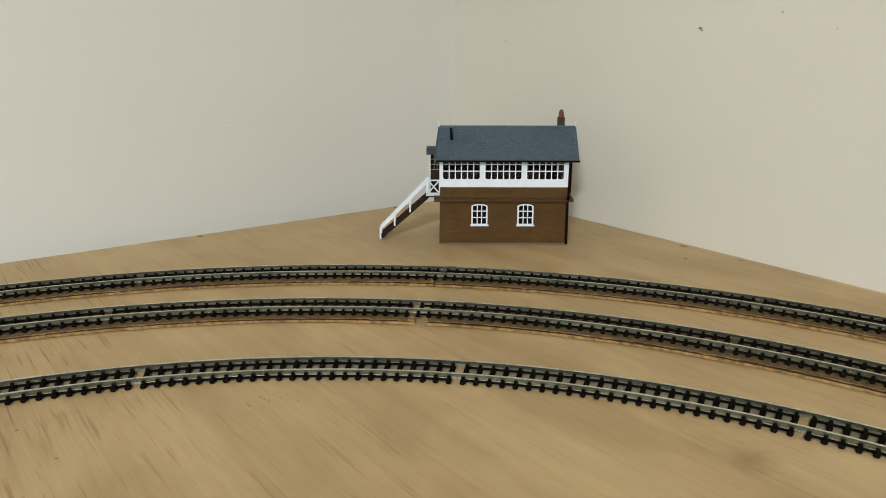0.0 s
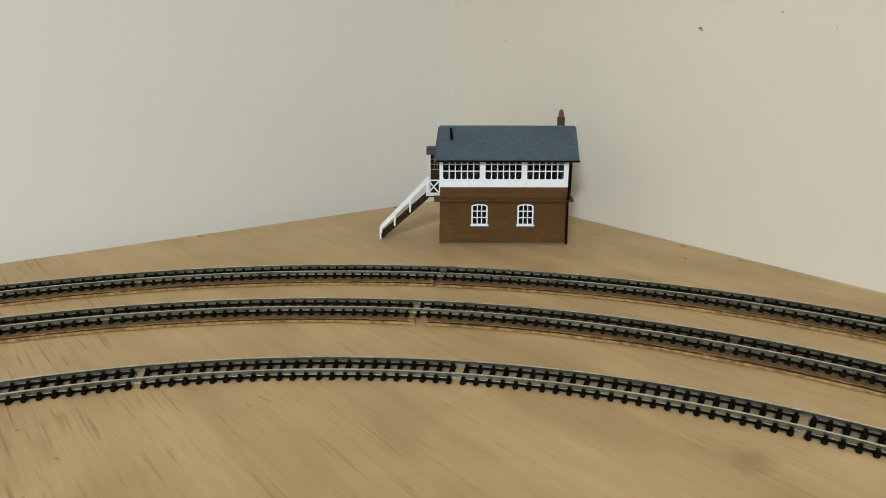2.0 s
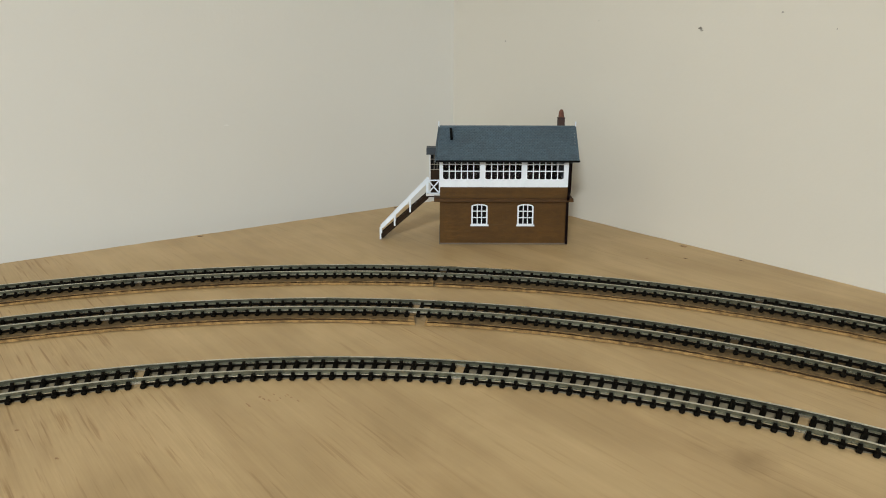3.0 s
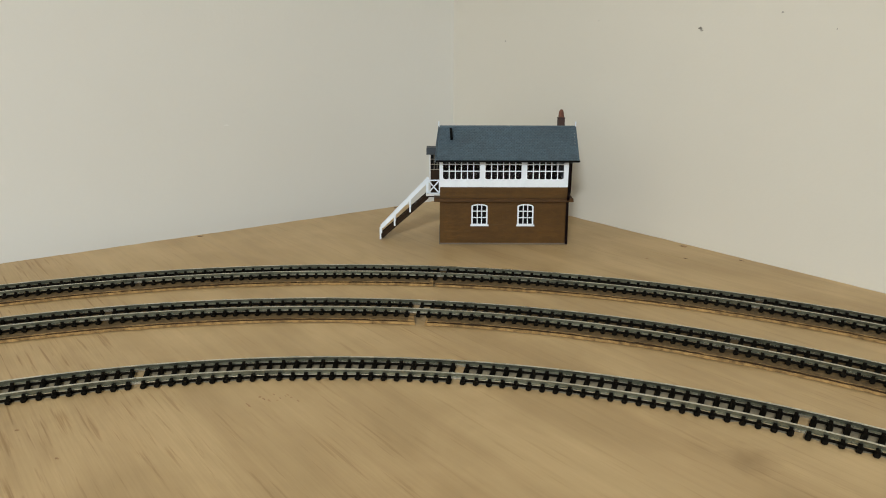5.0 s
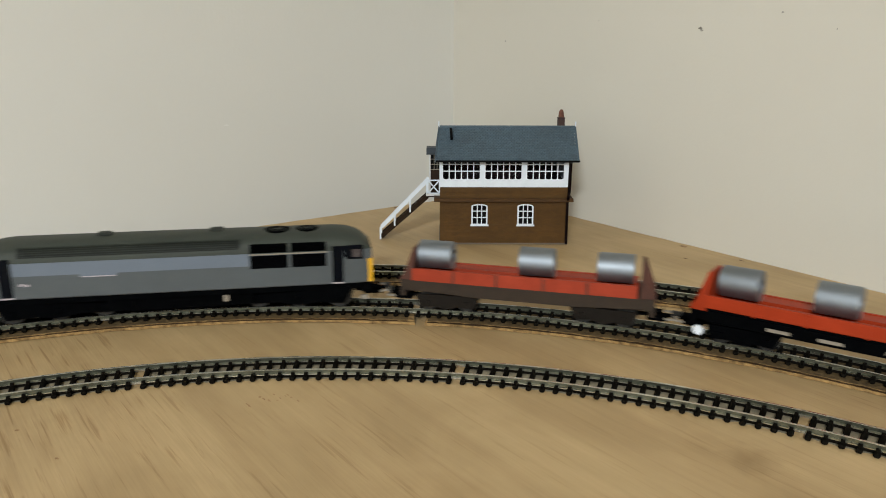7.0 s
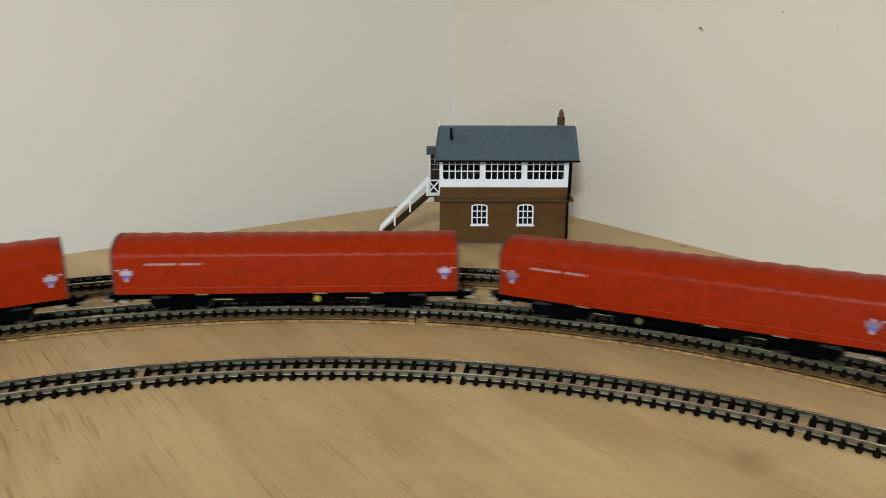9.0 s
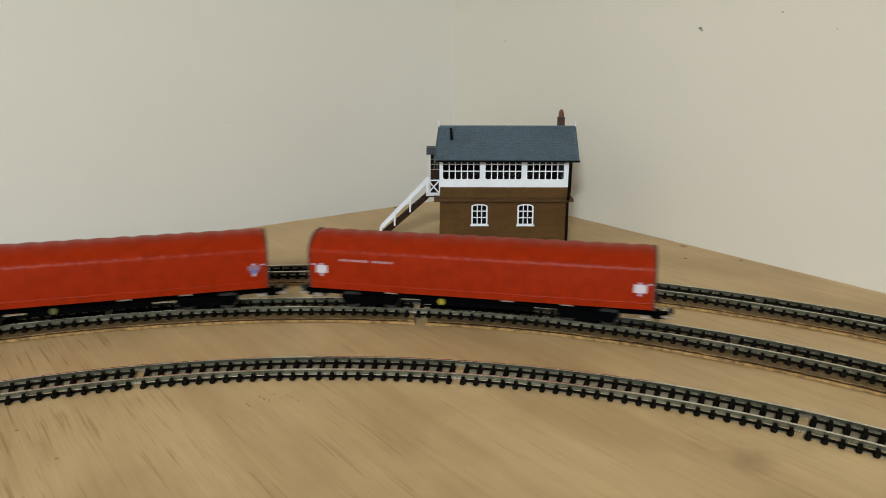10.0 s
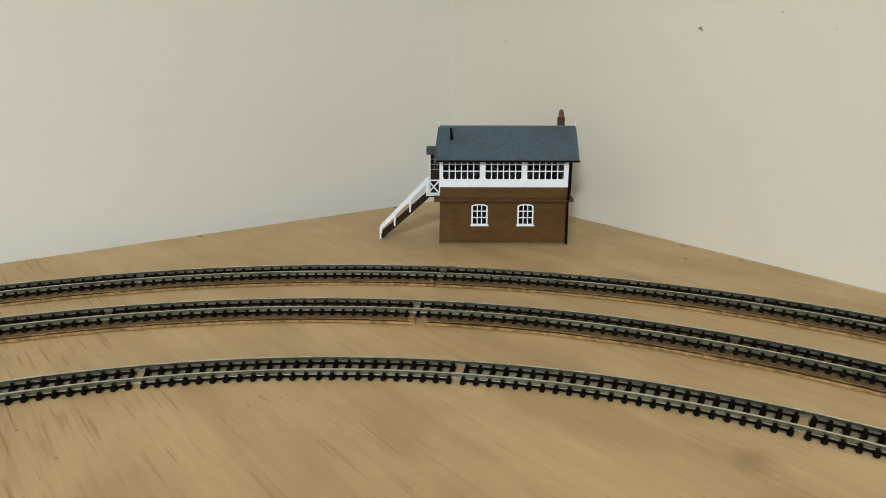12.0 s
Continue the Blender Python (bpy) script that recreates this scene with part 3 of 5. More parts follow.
def signal_box():
    mm = 0.001
    sb = thing("signal_box", pose(0.1117, 0.7145, 0.0003), "brown brick model signal box with white upper storey, slate roof", "model building")
    hw, depth = 0.0557, 0.070
    # base plate and brick storey
    quick("base_plate", [(-hw - 0.0006, hw + 0.0006, -0.0006, depth + 0.0006, 0.0, 0.0012)], GREY_BASE, sb, "grey moulded base plate")
    bm = bmesh.new()
    holes = [(-0.0271, -0.0148, 0.0190, 0.0330), (0.0132, 0.0254, 0.0190, 0.0330)]
    wall_with_holes(bm, -hw, hw, 0.0012, 0.0386, 0.0, 0.0015, holes)
    part("front_wall", bm, BRICK, sb)
    quick("back_wall", [(-hw, hw, depth - 0.0015, depth, 0.0012, 0.0386)], BRICK, sb)
    for s in (-1, 1):
        quick("side_wall", [(s * hw - (0.0015 if s > 0 else 0), s * hw + (0.0015 if s < 0 else 0), 0.0015, depth - 0.0015, 0.0012, 0.0386)], BRICK, sb)
    sash_window(sb, -0.0281, -0.0139)
    sash_window(sb, 0.0121, 0.0262)
    # ledge and the brick course above it
    bm = bmesh.new()
    prism(bm, [(-0.0034, 0.0386), (-0.0034, 0.0398), (-0.0020, 0.0412), (depth + 0.002, 0.0412), (depth + 0.0034, 0.0398), (depth + 0.0034, 0.0386)], "x", -hw - 0.0050, hw + 0.0046)
    part("string_course", bm, LEDGE, sb, "projecting brown brick ledge")
    bm = bmesh.new()
    prism(bm, [(-0.0002, 0.0412), (-0.0002, 0.0511), (depth, 0.0511), (depth, 0.0412)], "x", -hw + 0.0002, hw - 0.0002)
    part("upper_brick_course", bm, BRICK, sb)
    # white glazed storey
    lx = [(-0.0529, -0.0212), (-0.0163, 0.0148), (0.0197, 0.0513)]
    zb, zt = 0.0579, 0.0745
    bm = bmesh.new()
    wall_with_holes(bm, -hw - 0.0003, hw - 0.0003, 0.0511, 0.0765, -0.0006, 0.0008, [(a, b, zb, zt) for a, b in lx])
    part("glazed_front", bm, WHITE_PL, sb, "white timber boarding of the upper storey")
    for s in (-1, 1):
        x = s * hw
        quick("upper_side_wall", [(x - (0.0012 if s > 0 else 0.0003), x + (0.0012 if s < 0 else -0.0003), 0.0008, depth, 0.0511, 0.0765)], WHITE_PL, sb)
    quick("upper_back_wall", [(-hw + 0.0012, hw - 0.0012, depth - 0.0012, depth, 0.0511, 0.0765)], DARK_IN, sb)
    quick("upper_floor", [(-hw + 0.0013, hw - 0.0013, 0.0010, depth - 0.0013, 0.0511, 0.0540)], DARK_IN, sb)
    quick("lever_frame", [(-0.040, 0.040, 0.018, 0.026, 0.0540, 0.0600)], DARK_IN, sb)
    for a, b in lx:
        win = new("window")
        win.parent = sb
        n = 6
        for k in range(1, n):
            x = a + (b - a) * k / n
            w = 0.00042
            quick("glazing_bar", [(x - w, x + w, -0.0004, 0.0004, zb - 0.0003, zt + 0.0003)], WHITE_PL, win)
        for z in (0.0650, 0.0709):
            quick("glazing_bar", [(a - 0.0003, b + 0.0003, -0.00035, 0.00035, z - 0.0004, z + 0.0004)], WHITE_PL, win)
        bm = bmesh.new()   # rounded lower corners of each light
        for k in range(n):
            x0, x1 = a + (b - a) * k / n, a + (b - a) * (k + 1) / n
            for xa, d in ((x0, 1), (x1, -1)):
                prism(bm, [(xa, zb), (xa + d * 0.0019, zb), (xa + d * 0.0008, zb + 0.0004), (xa, zb + 0.0009)], "y", -0.0003, 0.0003)
        part("corner_fillets", bm, WHITE_PL, win)
        ob = quick("pane", [(a, b, 0.0005, 0.00065, zb, zt)], GLASS, win, "clear glazing with the dark interior behind")
        ob.visible_shadow = False
    # roof: two slopes of slates on a deck
    e_y, e_z, r_y, r_z = -0.0085, 0.0755, 0.0350, 0.0994
    x0, x1 = -0.0590, 0.0622
    bm = bmesh.new()
    prism(bm, [(e_y, e_z - 0.0003), (r_y, r_z - 0.0003), (2 * r_y - e_y, e_z - 0.0003), (2 * r_y - e_y, e_z - 0.0016), (r_y, r_z - 0.0016), (e_y, e_z - 0.0016)], "x", x0 + 0.0020, x1 - 0.0002)
    part("roof", bm, SLATE_DARK, sb)
    rng = random.Random(11)
    rows, verts, faces = 21, [], []
    SHEAR = 0.0030
    run, rise = r_y - e_y, r_z - e_z
    for side in (1, -1):
        for j in range(rows):
            u0, u1 = j / rows - 0.006, (j + 1.25) / rows
            w = 0.00285
            x = x0 - (w / 2 if j % 2 else 0)
            while x < x1:
                a, b = max(x + 0.00018, x0), min(x + w - 0.00018, x1)
                x += w
                if b - a < 0.0004:
                    continue
                lift = 0.00050 + rng.uniform(-0.00016, 0.00024)
                k = len(verts)
                du = rng.uniform(-0.006, 0.004)
                mid = (a + b) / 2
                shape = ((a, u0 + du + 0.014), (a + (b - a) * 0.25, u0 + du), (a + (b - a) * 0.75, u0 + du), (b, u0 + du + 0.014))
                for up, base in ((lift, 0), (lift - 0.0005, 1)):
                    for xx, u in shape:
                        y = e_y + run * u
                        verts.append((xx + SHEAR * u, y if side > 0 else 2 * r_y - y, e_z + rise * u + up))
                    for xx in (b, a):
                        u = min(u1, 0.998)
                        y = e_y + run * u
                        verts.append((xx + SHEAR * u, y if side > 0 else 2 * r_y - y, e_z + rise * u - 0.0001 + (0.0001 if up > 0.0003 else -0.0002)))
                faces.append(tuple(range(k, k + 6)))
                for i in range(3):
                    faces.append((k + i, k + 6 + i, k + 7 + i, k + 1 + i))
                faces += [(k + 3, k + 9, k + 10, k + 4), (k + 5, k + 11, k + 6, k)]
    me = bpy.data.meshes.new("slate_covering")
    me.from_pydata(verts, [], faces)
    me.materials.append(SLATE_PIECES)
    ob = new("slate_covering", me)
    ob.parent = sb
    tagged(ob, "blue-grey scalloped roof slates", kind="stuff")
    bm = bmesh.new()
    cyl(bm, ((x0 + x1) / 2 + 0.003, r_y, r_z + 0.0002), 0.0009, x1 - x0, "x", 10)
    part("ridge_tile", bm, SLATE, sb)
    bm = bmesh.new()
    prism(bm, [(e_y - 0.0012, e_z - 0.0012), (e_y - 0.0012, e_z + 0.0002), (e_y + 0.0004, e_z + 0.0002), (e_y + 0.0004, e_z - 0.0012)], "x", x0 + 0.0002, x1 + 0.0012)
    part("gutter", bm, BLACK_PL, sb, "black gutter along the eaves")
    bm = bmesh.new()
    for pts in (((hw + 0.0003, e_y + 0.001, e_z - 0.001), (hw + 0.0012, -0.0010, 0.0730)), ((hw + 0.0012, -0.0010, 0.0735), (hw + 0.0008, -0.0012, 0.0460)), ((hw + 0.0008, -0.0012, 0.0465), (hw - 0.0003, -0.0040, 0.0425)),
                ((hw - 0.0003, -0.0042, 0.0430), (hw - 0.0004, -0.0012, 0.0385)), ((hw - 0.0004, -0.0012, 0.0390), (hw - 0.0002, -0.0012, 0.0008))):
        bar(bm, *pts, 0.0021, 0.0021)
    part("downpipe", bm, PIPE_BR, sb, "dark maroon downpipe")
    for x in (x0 - 0.0007, x1 + 0.0003):
        for yy in (0, 1):
            bm = bmesh.new()
            y = e_y if yy == 0 else 2 * r_y - e_y
            bar(bm, (x, y, e_z - 0.0008), (x + 0.003, r_y, r_z - 0.0008), 0.0008, 0.0024)
            part("bargeboard", bm, SLATE, sb)
        bm = bmesh.new()
        cyl(bm, (x + 0.003, r_y, r_z + 0.0008), 0.00060, 0.0070, "z", 8)
        bmesh.ops.create_uvsphere(bm, u_segments=8, v_segments=6, radius=0.0007, matrix=Matrix.Translation((x + 0.003, r_y, r_z + 0.0040)))
        part("finial", bm, WHITE_PL, sb, "white roof finial")
    # roof vent, chimney
    bm = bmesh.new()
    bar(bm, (-0.0455, 0.0146, 0.0908), (-0.0462, 0.0262, 0.0985), 0.0022, 0.0022)
    part("roof_vent", bm, BLACK_PL, sb, "black stovepipe vent on the slope")
    quick("chimney", [(0.0497, 0.0557, 0.0350, 0.0410, 0.0945, 0.1066)], CHIM, sb, "dark brick chimney")
    chim = sb.children[-1]
    quick("chimney_cap", [(0.0494, 0.0560, 0.0347, 0.0413, 0.1062, 0.1076)], CHIM, chim, bevel=0.0003)
    bm = bmesh.new()
    cyl(bm, (0.0527, 0.0380, 0.1100), 0.0026, 0.005, "z", 14, 0.0021)
    cyl(bm, (0.0527, 0.0380, 0.1134), 0.0021, 0.0020, "z", 14, 0.0010)
    part("chimney_pot", bm, TERRA, chim, "terracotta chimney pot", smooth=True)
    # porch on the landing
    por = new("porch")
    por.parent = sb
    quick("porch_wall", [(-0.0646, -0.0634, 0.0210, 0.0350, 0.0420, 0.0775), (-0.0634, -0.0560, 0.0338, 0.0350, 0.0420, 0.0775)], BROWN_PL, por)
    quick("porch_panel", [(-0.0634, -0.0560, 0.0210, 0.0220, 0.0420, 0.0625)], BROWN_PL, por)
    quick("porch_window", [(-0.0634, -0.0560, 0.0216, 0.0222, 0.0625, 0.0765)], BLACK_PL, por, "dark porch glazing")
    quick("corner_post", [(-0.0652, -0.0640, 0.0200, 0.0212, 0.0420, 0.0770)], GREY_WHITE, por)
    for x in (-0.0608, -0.0582):
        quick("glazing_bar", [(x - 0.0002, x + 0.0002, 0.0211, 0.0216, 0.0625, 0.0765)], PALE_BAR, por)
    for z in (0.0630, 0.0675, 0.0722):
        quick("glazing_bar", [(-0.0640, -0.0558, 0.0209, 0.0214, z - 0.0002, z + 0.0002)], PALE_BAR, por)
    bm = bmesh.new()
    prism(bm, [(0.0180, 0.0765), (0.0180, 0.0782), (0.0210, 0.0822), (0.0340, 0.0822), (0.0370, 0.0782), (0.0370, 0.0765)], "x", -0.0676, -0.0560)
    part("porch_roof", bm, SLATE_DARK, por)
    # landing with lattice gate
    quick("landing", [(-0.0680, -0.0557, 0.0130, 0.0300, 0.0395, 0.0418)], BROWN_PL, sb)
    quick("landing_edge", [(-0.0680, -0.0557, 0.0122, 0.0130, 0.0408, 0.0428)], GREY_WHITE, sb)
    bm = bmesh.new()
    gx0, gx1, gz0, gz1, y = -0.0662, -0.0561, 0.0428, 0.0545, 0.0140
    for a, b in (((gx0, y, gz0), (gx0, y, gz1)), ((gx1, y, gz0), (gx1, y, gz1)), ((gx0, y, gz0), (gx1, y, gz0)), ((gx0, y, gz1), (gx1, y, gz1)), ((gx0, y, gz0), (gx1, y, gz1)), ((gx0, y, gz1), (gx1, y, gz0))):
        bar(bm, a, b, 0.0008, 0.0011)
    part("lattice_railing", bm, WHITE_PL, sb, "white crossed lattice railing")
    # staircase: two stringers, treads, handrails
    st = new("staircase")
    st.parent = sb
    top, bot = Vector((-0.0668, 0, 0.0405)), Vector((-0.1088, 0, 0.0012))
    for y in (0.0172, 0.0282):
        bm = bmesh.new()
        bar(bm, (top.x, y, top.z - 0.001), (bot.x, y, bot.z + 0.001), 0.0010, 0.0040)
        part("stringer", bm, BROWN_PL, st)
        bm = bmesh.new()
        bar(bm, (top.x + 0.001, y - 0.0002, 0.0545), (bot.x + 0.0008, y - 0.0002, 0.0110), 0.0009, 0.0026)
        part("handrail", bm, WHITE_PL, st)
        for k, (x, za, zc) in enumerate(((-0.1093, 0.0, 0.0112), (-0.0963, 0.0125, 0.0248), (-0.0824, 0.0250, 0.0388), (-0.0673, 0.0400, 0.0545))):
            quick("post", [(x - 0.0007, x + 0.0007, y - 0.0008, y + 0.0002, za, zc)], WHITE_PL, st)
    n = 11
    for i in range(n):
        f = (i + 0.6) / n
        x, z = bot.x + (top.x - bot.x) * f, bot.z + (top.z - bot.z) * f
        quick("tread", [(x - 0.0020, x + 0.0020, 0.0176, 0.0278, z - 0.0004, z + 0.0004)], BROWN_PL, st)


signal_box()


# ---- marks and wear on the walls and the board ----
CHIP_DK = mat("dark_chip", (0.19, 0.17, 0.145), 0.8, var=0.4, scale=600)
CHIP_GR = mat("grey_plaster_chip", (0.36, 0.34, 0.31), 0.9, var=0.2, scale=600)
KNOT = mat("dark_wood_knot", (0.11, 0.062, 0.025), 0.7, var=0.4, scale=500)
STAIN = mat("reddish_stain", (0.33, 0.20, 0.095), 0.7, var=0.3, scale=500)


def chip(name, at, along, up, size, stretch, material, parent, seed, thick=0.00025, lean=0.0):
    """A small irregular flake that lies on a surface."""
    rng = random.Random(seed)
    along, up = Vector(along).normalized(), Vector(up).normalized()
    out = along.cross(up).normalized()
    bm = bmesh.new()
    n = 11
    top, low = [], []
    for i in range(n):
        a = 2 * math.pi * i / n
        r = size * rng.uniform(0.45, 1.1)
        u, v = r * stretch * math.cos(a), r * math.sin(a)
        u += lean * v
        p = Vector(at) + along * u + up * v
        top.append(bm.verts.new(p + out * thick))
        low.append(bm.verts.new(p - out * thick))
    bm.faces.new(top)
    bm.faces.new(low[::-1])
    for i in range(n):
        j = (i + 1) % n
        bm.faces.new((top[i], top[j], low[j], low[i]))
    return part(name, bm, material, parent)


def marks():
    east, north = bpy.data.objects["wall_east"], bpy.data.objects["wall_north"]
    table = bpy.data.objects["baseboard_table"]
    up = (0, 0, 1)
    for k, (x, y, z, s, st, m) in enumerate(((0.2724, 0.7184, 0.1832, 0.0016, 0.9, CHIP_GR), (0.2716, 0.7194, 0.1846, 0.0011, 1.8, CHIP_DK), (0.2733, 0.7172, 0.1826, 0.0008, 0.7, CHIP_DK),
            (0.3146, 0.6614, 0.1954, 0.0009, 1.3, CHIP_GR), (0.3406, 0.6262, 0.1828, 0.0009, 0.5, CHIP_GR), (0.1259, 0.9166, 0.1731, 0.0012, 1.5, CHIP_GR), (0.2048, 0.8100, 0.1921, 0.0006, 1.0, CHIP_GR))):
        p = Vector((x, y, z))
        p -= ALONG_L * ((p - CORNER).dot(ALONG_L))
        chip("paint_chip", p, -ALONG_R, up, s, st, m, east, 40 + k)
    for k, (x, y, z, s, st) in enumerate(((-0.1555, 0.8232, 0.0926, 0.0008, 4.5), (0.0243, 0.9561, 0.1899, 0.0008, 1.0))):
        p = Vector((x, y, z))
        p -= ALONG_R * ((p - CORNER).dot(ALONG_R))
        chip("paint_chip", p, ALONG_L, up, s, st, CEIL, north, 60 + k)
    r, l = ALONG_R, ALONG_L
    for k, (x, y, s, st, m, ax) in enumerate(((0.2697, 0.7095, 0.0026, 1.8, STAIN, r), (0.2688, 0.7100, 0.0012, 2.0, KNOT, r), (-0.1640, 0.7420, 0.0020, 1.6, KNOT, l), (0.3040, 0.6640, 0.0013, 2.5, KNOT, r),
            (0.0090, 0.8700, 0.0022, 1.8, KNOT, l), (0.2600, 0.6700, 0.0009, 3.0, KNOT, r), (0.2279, 0.6693, 0.0008, 3.5, STAIN, r), (-0.1387, 0.3730, 0.0012, 1.3, STAIN, r), (-0.0374, 0.3989, 0.0005, 7.0, STAIN, r), (-0.1083, 0.3478, 0.0008, 2.0, STAIN, r))):
        chip("wood_knot", (x, y, 0.0), ax, Vector((-ax.y, ax.x, 0)), s, st, m, table, 80 + k, 0.00008)
    rng = random.Random(9)
    for k in range(10):
        x, y = -0.0230 + rng.uniform(-0.011, 0.012), 0.4085 + rng.uniform(-0.005, 0.005)
        chip("stain", (x, y, 0.0), r, (-r.y, r.x, 0), rng.uniform(0.0003, 0.0008), rng.uniform(1.5, 3.5), STAIN, table, 120 + k, 0.00006)


marks()


# ---- train: built with x along the track (front at -x), y outwards, z = 0 at the rail top ----
def brushed(name, colour, rough):
    m = mat(name, colour, rough, 1.0, var=0.12, scale=80, fine=2600, bump=0.12, bump_dist=0.0001)
    return m


GREY_SIDE = mat("loco_grey_paint", (0.083, 0.095, 0.103), 0.45, var=0.08, spec=0.35, scale=40)
STRIPE = mat("loco_pale_blue_grey", (0.142, 0.172, 0.218), 0.45, var=0.06, spec=0.35, scale=40)
ROOF_GR = mat("loco_roof_grey_green", (0.038, 0.045, 0.037), 0.6, var=0.16, spec=0.3, scale=30)
ROOF_DK = mat("loco_roof_grille", (0.026, 0.030, 0.025), 0.65, var=0.15, spec=0.25, scale=60)
YELLOW = mat("loco_warning_yellow", (0.74, 0.40, 0.015), 0.45, var=0.06)
BLACK_FR = mat("black_underframe", (0.0014, 0.0016, 0.0020), 0.8, var=0.35, scale=150, spec=0.01)
WINDOW_DK = mat("loco_window", (0.003, 0.0038, 0.006), 0.25, var=0.1, rvar=0.03, bump=0.0, spec=0.06)
PALE = mat("pale_detail", (0.27, 0.235, 0.19), 0.55, var=0.2, scale=200)
STEEL = brushed("steel_coil", (0.265, 0.295, 0.33), 0.55)
RED_HOOD = mat("red_hood_tarpaulin", (0.245, 0.0165, 0.0012), 0.36, var=0.14, scale=140, fine=1100, bump=0.45, spec=0.10, rvar=0.06)
RED_BED = mat("red_bed", (0.32, 0.042, 0.018), 0.5, var=0.18, scale=70, spec=0.2)
RED_ORANGE = mat("orange_red_bed", (0.34, 0.034, 0.008), 0.5, var=0.12, scale=70, spec=0.2)
RUST = mat("weathered_brown", (0.030, 0.019, 0.012), 0.9, var=0.3, scale=120)
RUST_RED = mat("weathered_red_brown", (0.075, 0.026, 0.016), 0.8, var=0.35, scale=110)
BLUE_MK = mat("blue_mark", (0.10, 0.13, 0.36), 0.5, var=0.1)
WHITE_MK = mat("white_mark", (0.48, 0.42, 0.46), 0.5, var=0.08)
EMBLEM_W = mat("emblem_lilac_white", (0.40, 0.34, 0.44), 0.5, var=0.15)
EMBLEM_D = mat("emblem_dull_lilac", (0.20, 0.135, 0.20), 0.5, var=0.2)
EMBLEM_B = mat("emblem_bright_white", (0.52, 0.49, 0.56), 0.5, var=0.12)
LETTER_W = mat("faded_white_lettering", (0.34, 0.17, 0.18), 0.5, var=0.25, scale=500)
OLIVE_D = mat("olive_disc", (0.075, 0.078, 0.018), 0.6, var=0.2)
YELLOW_D = mat("yellow_disc", (0.29, 0.235, 0.016), 0.5, var=0.1)
HOOD_END = mat("dark_hood_end", (0.045, 0.020, 0.016), 0.7, var=0.25)
BOGIE_BR = mat("grimy_bogie_brown", (0.012, 0.0095, 0.0075), 0.9, var=0.3, scale=150, spec=0.15)
CAB_SHEEN = mat("cab_glass_sheen", (0.060, 0.050, 0.052), 0.2, var=0.3, scale=250)
WHEEL = mat("wheel_metal", (0.030, 0.029, 0.027), 0.5, 0.5, var=0.2)

MM = 0.001


def bogie(parent, x, wheelbase, axles, wheel_r, frame_mat, frame_z0, frame_z1, half_len):
    """A bogie: two side frames, bolster and wheelsets, turning about its pivot."""
    bg = new("bogie")
    bg.parent = parent
    bg.matrix_basis = pose(x, 0, 0)
    for s in (-1, 1):
        bm = bmesh.new()
        y0 = s * 0.0118
        prism(bm, [(-half_len, frame_z1 - 0.001), (-half_len, frame_z1), (half_len, frame_z1), (half_len, frame_z1 - 0.001), (half_len * 0.86, frame_z0 + 0.0008),
                   (half_len * 0.35, frame_z0 + 0.0016), (0.0028, frame_z0), (-0.0028, frame_z0), (-half_len * 0.35, frame_z0 + 0.0016), (-half_len * 0.86, frame_z0 + 0.0008)],
              "y", min(y0, y0 + s * 0.0018), max(y0, y0 + s * 0.0018))
        for k in range(axles):
            ax = -wheelbase / 2 + wheelbase * k / (axles - 1)
            box(bm, ax - 0.0018, ax + 0.0018, min(y0, y0 + s * 0.0030), max(y0, y0 + s * 0.0030), wheel_r - 0.0018, wheel_r + 0.0016, bevel=0.0003)
        part("side_frame", bm, frame_mat, bg)
    quick("bolster", [(-0.004, 0.004, -0.0118, 0.0118, frame_z1 - 0.003, frame_z1)], frame_mat, bg)
    for k in range(axles):
        ax = -wheelbase / 2 + wheelbase * k / (axles - 1)
        bm = bmesh.new()
        for s in (-1, 1):
            cyl(bm, (ax, s * 0.0084, wheel_r), wheel_r, 0.0024, "y", 22)
            cyl(bm, (ax, s * 0.0069, wheel_r), wheel_r + 0.0007, 0.0006, "y", 22)
        cyl(bm, (ax, 0, wheel_r), 0.0010, 0.0200, "y", 10)
        part("wheelset", bm, WHEEL, bg, smooth=True)
    return bg


def buffers(parent, x_end, z, material, gap=0.0120):
    s = 1 if x_end > 0 else -1
    for y in (-gap, gap):
        bm = bmesh.new()
        cyl(bm, (x_end + s * 0.0024, y, z), 0.0012, 0.0048, "x", 12)
        cyl(bm, (x_end + s * 0.0050, y, z), 0.0027, 0.0008, "x", 16)
        part("buffer", bm, material, parent, smooth=True)


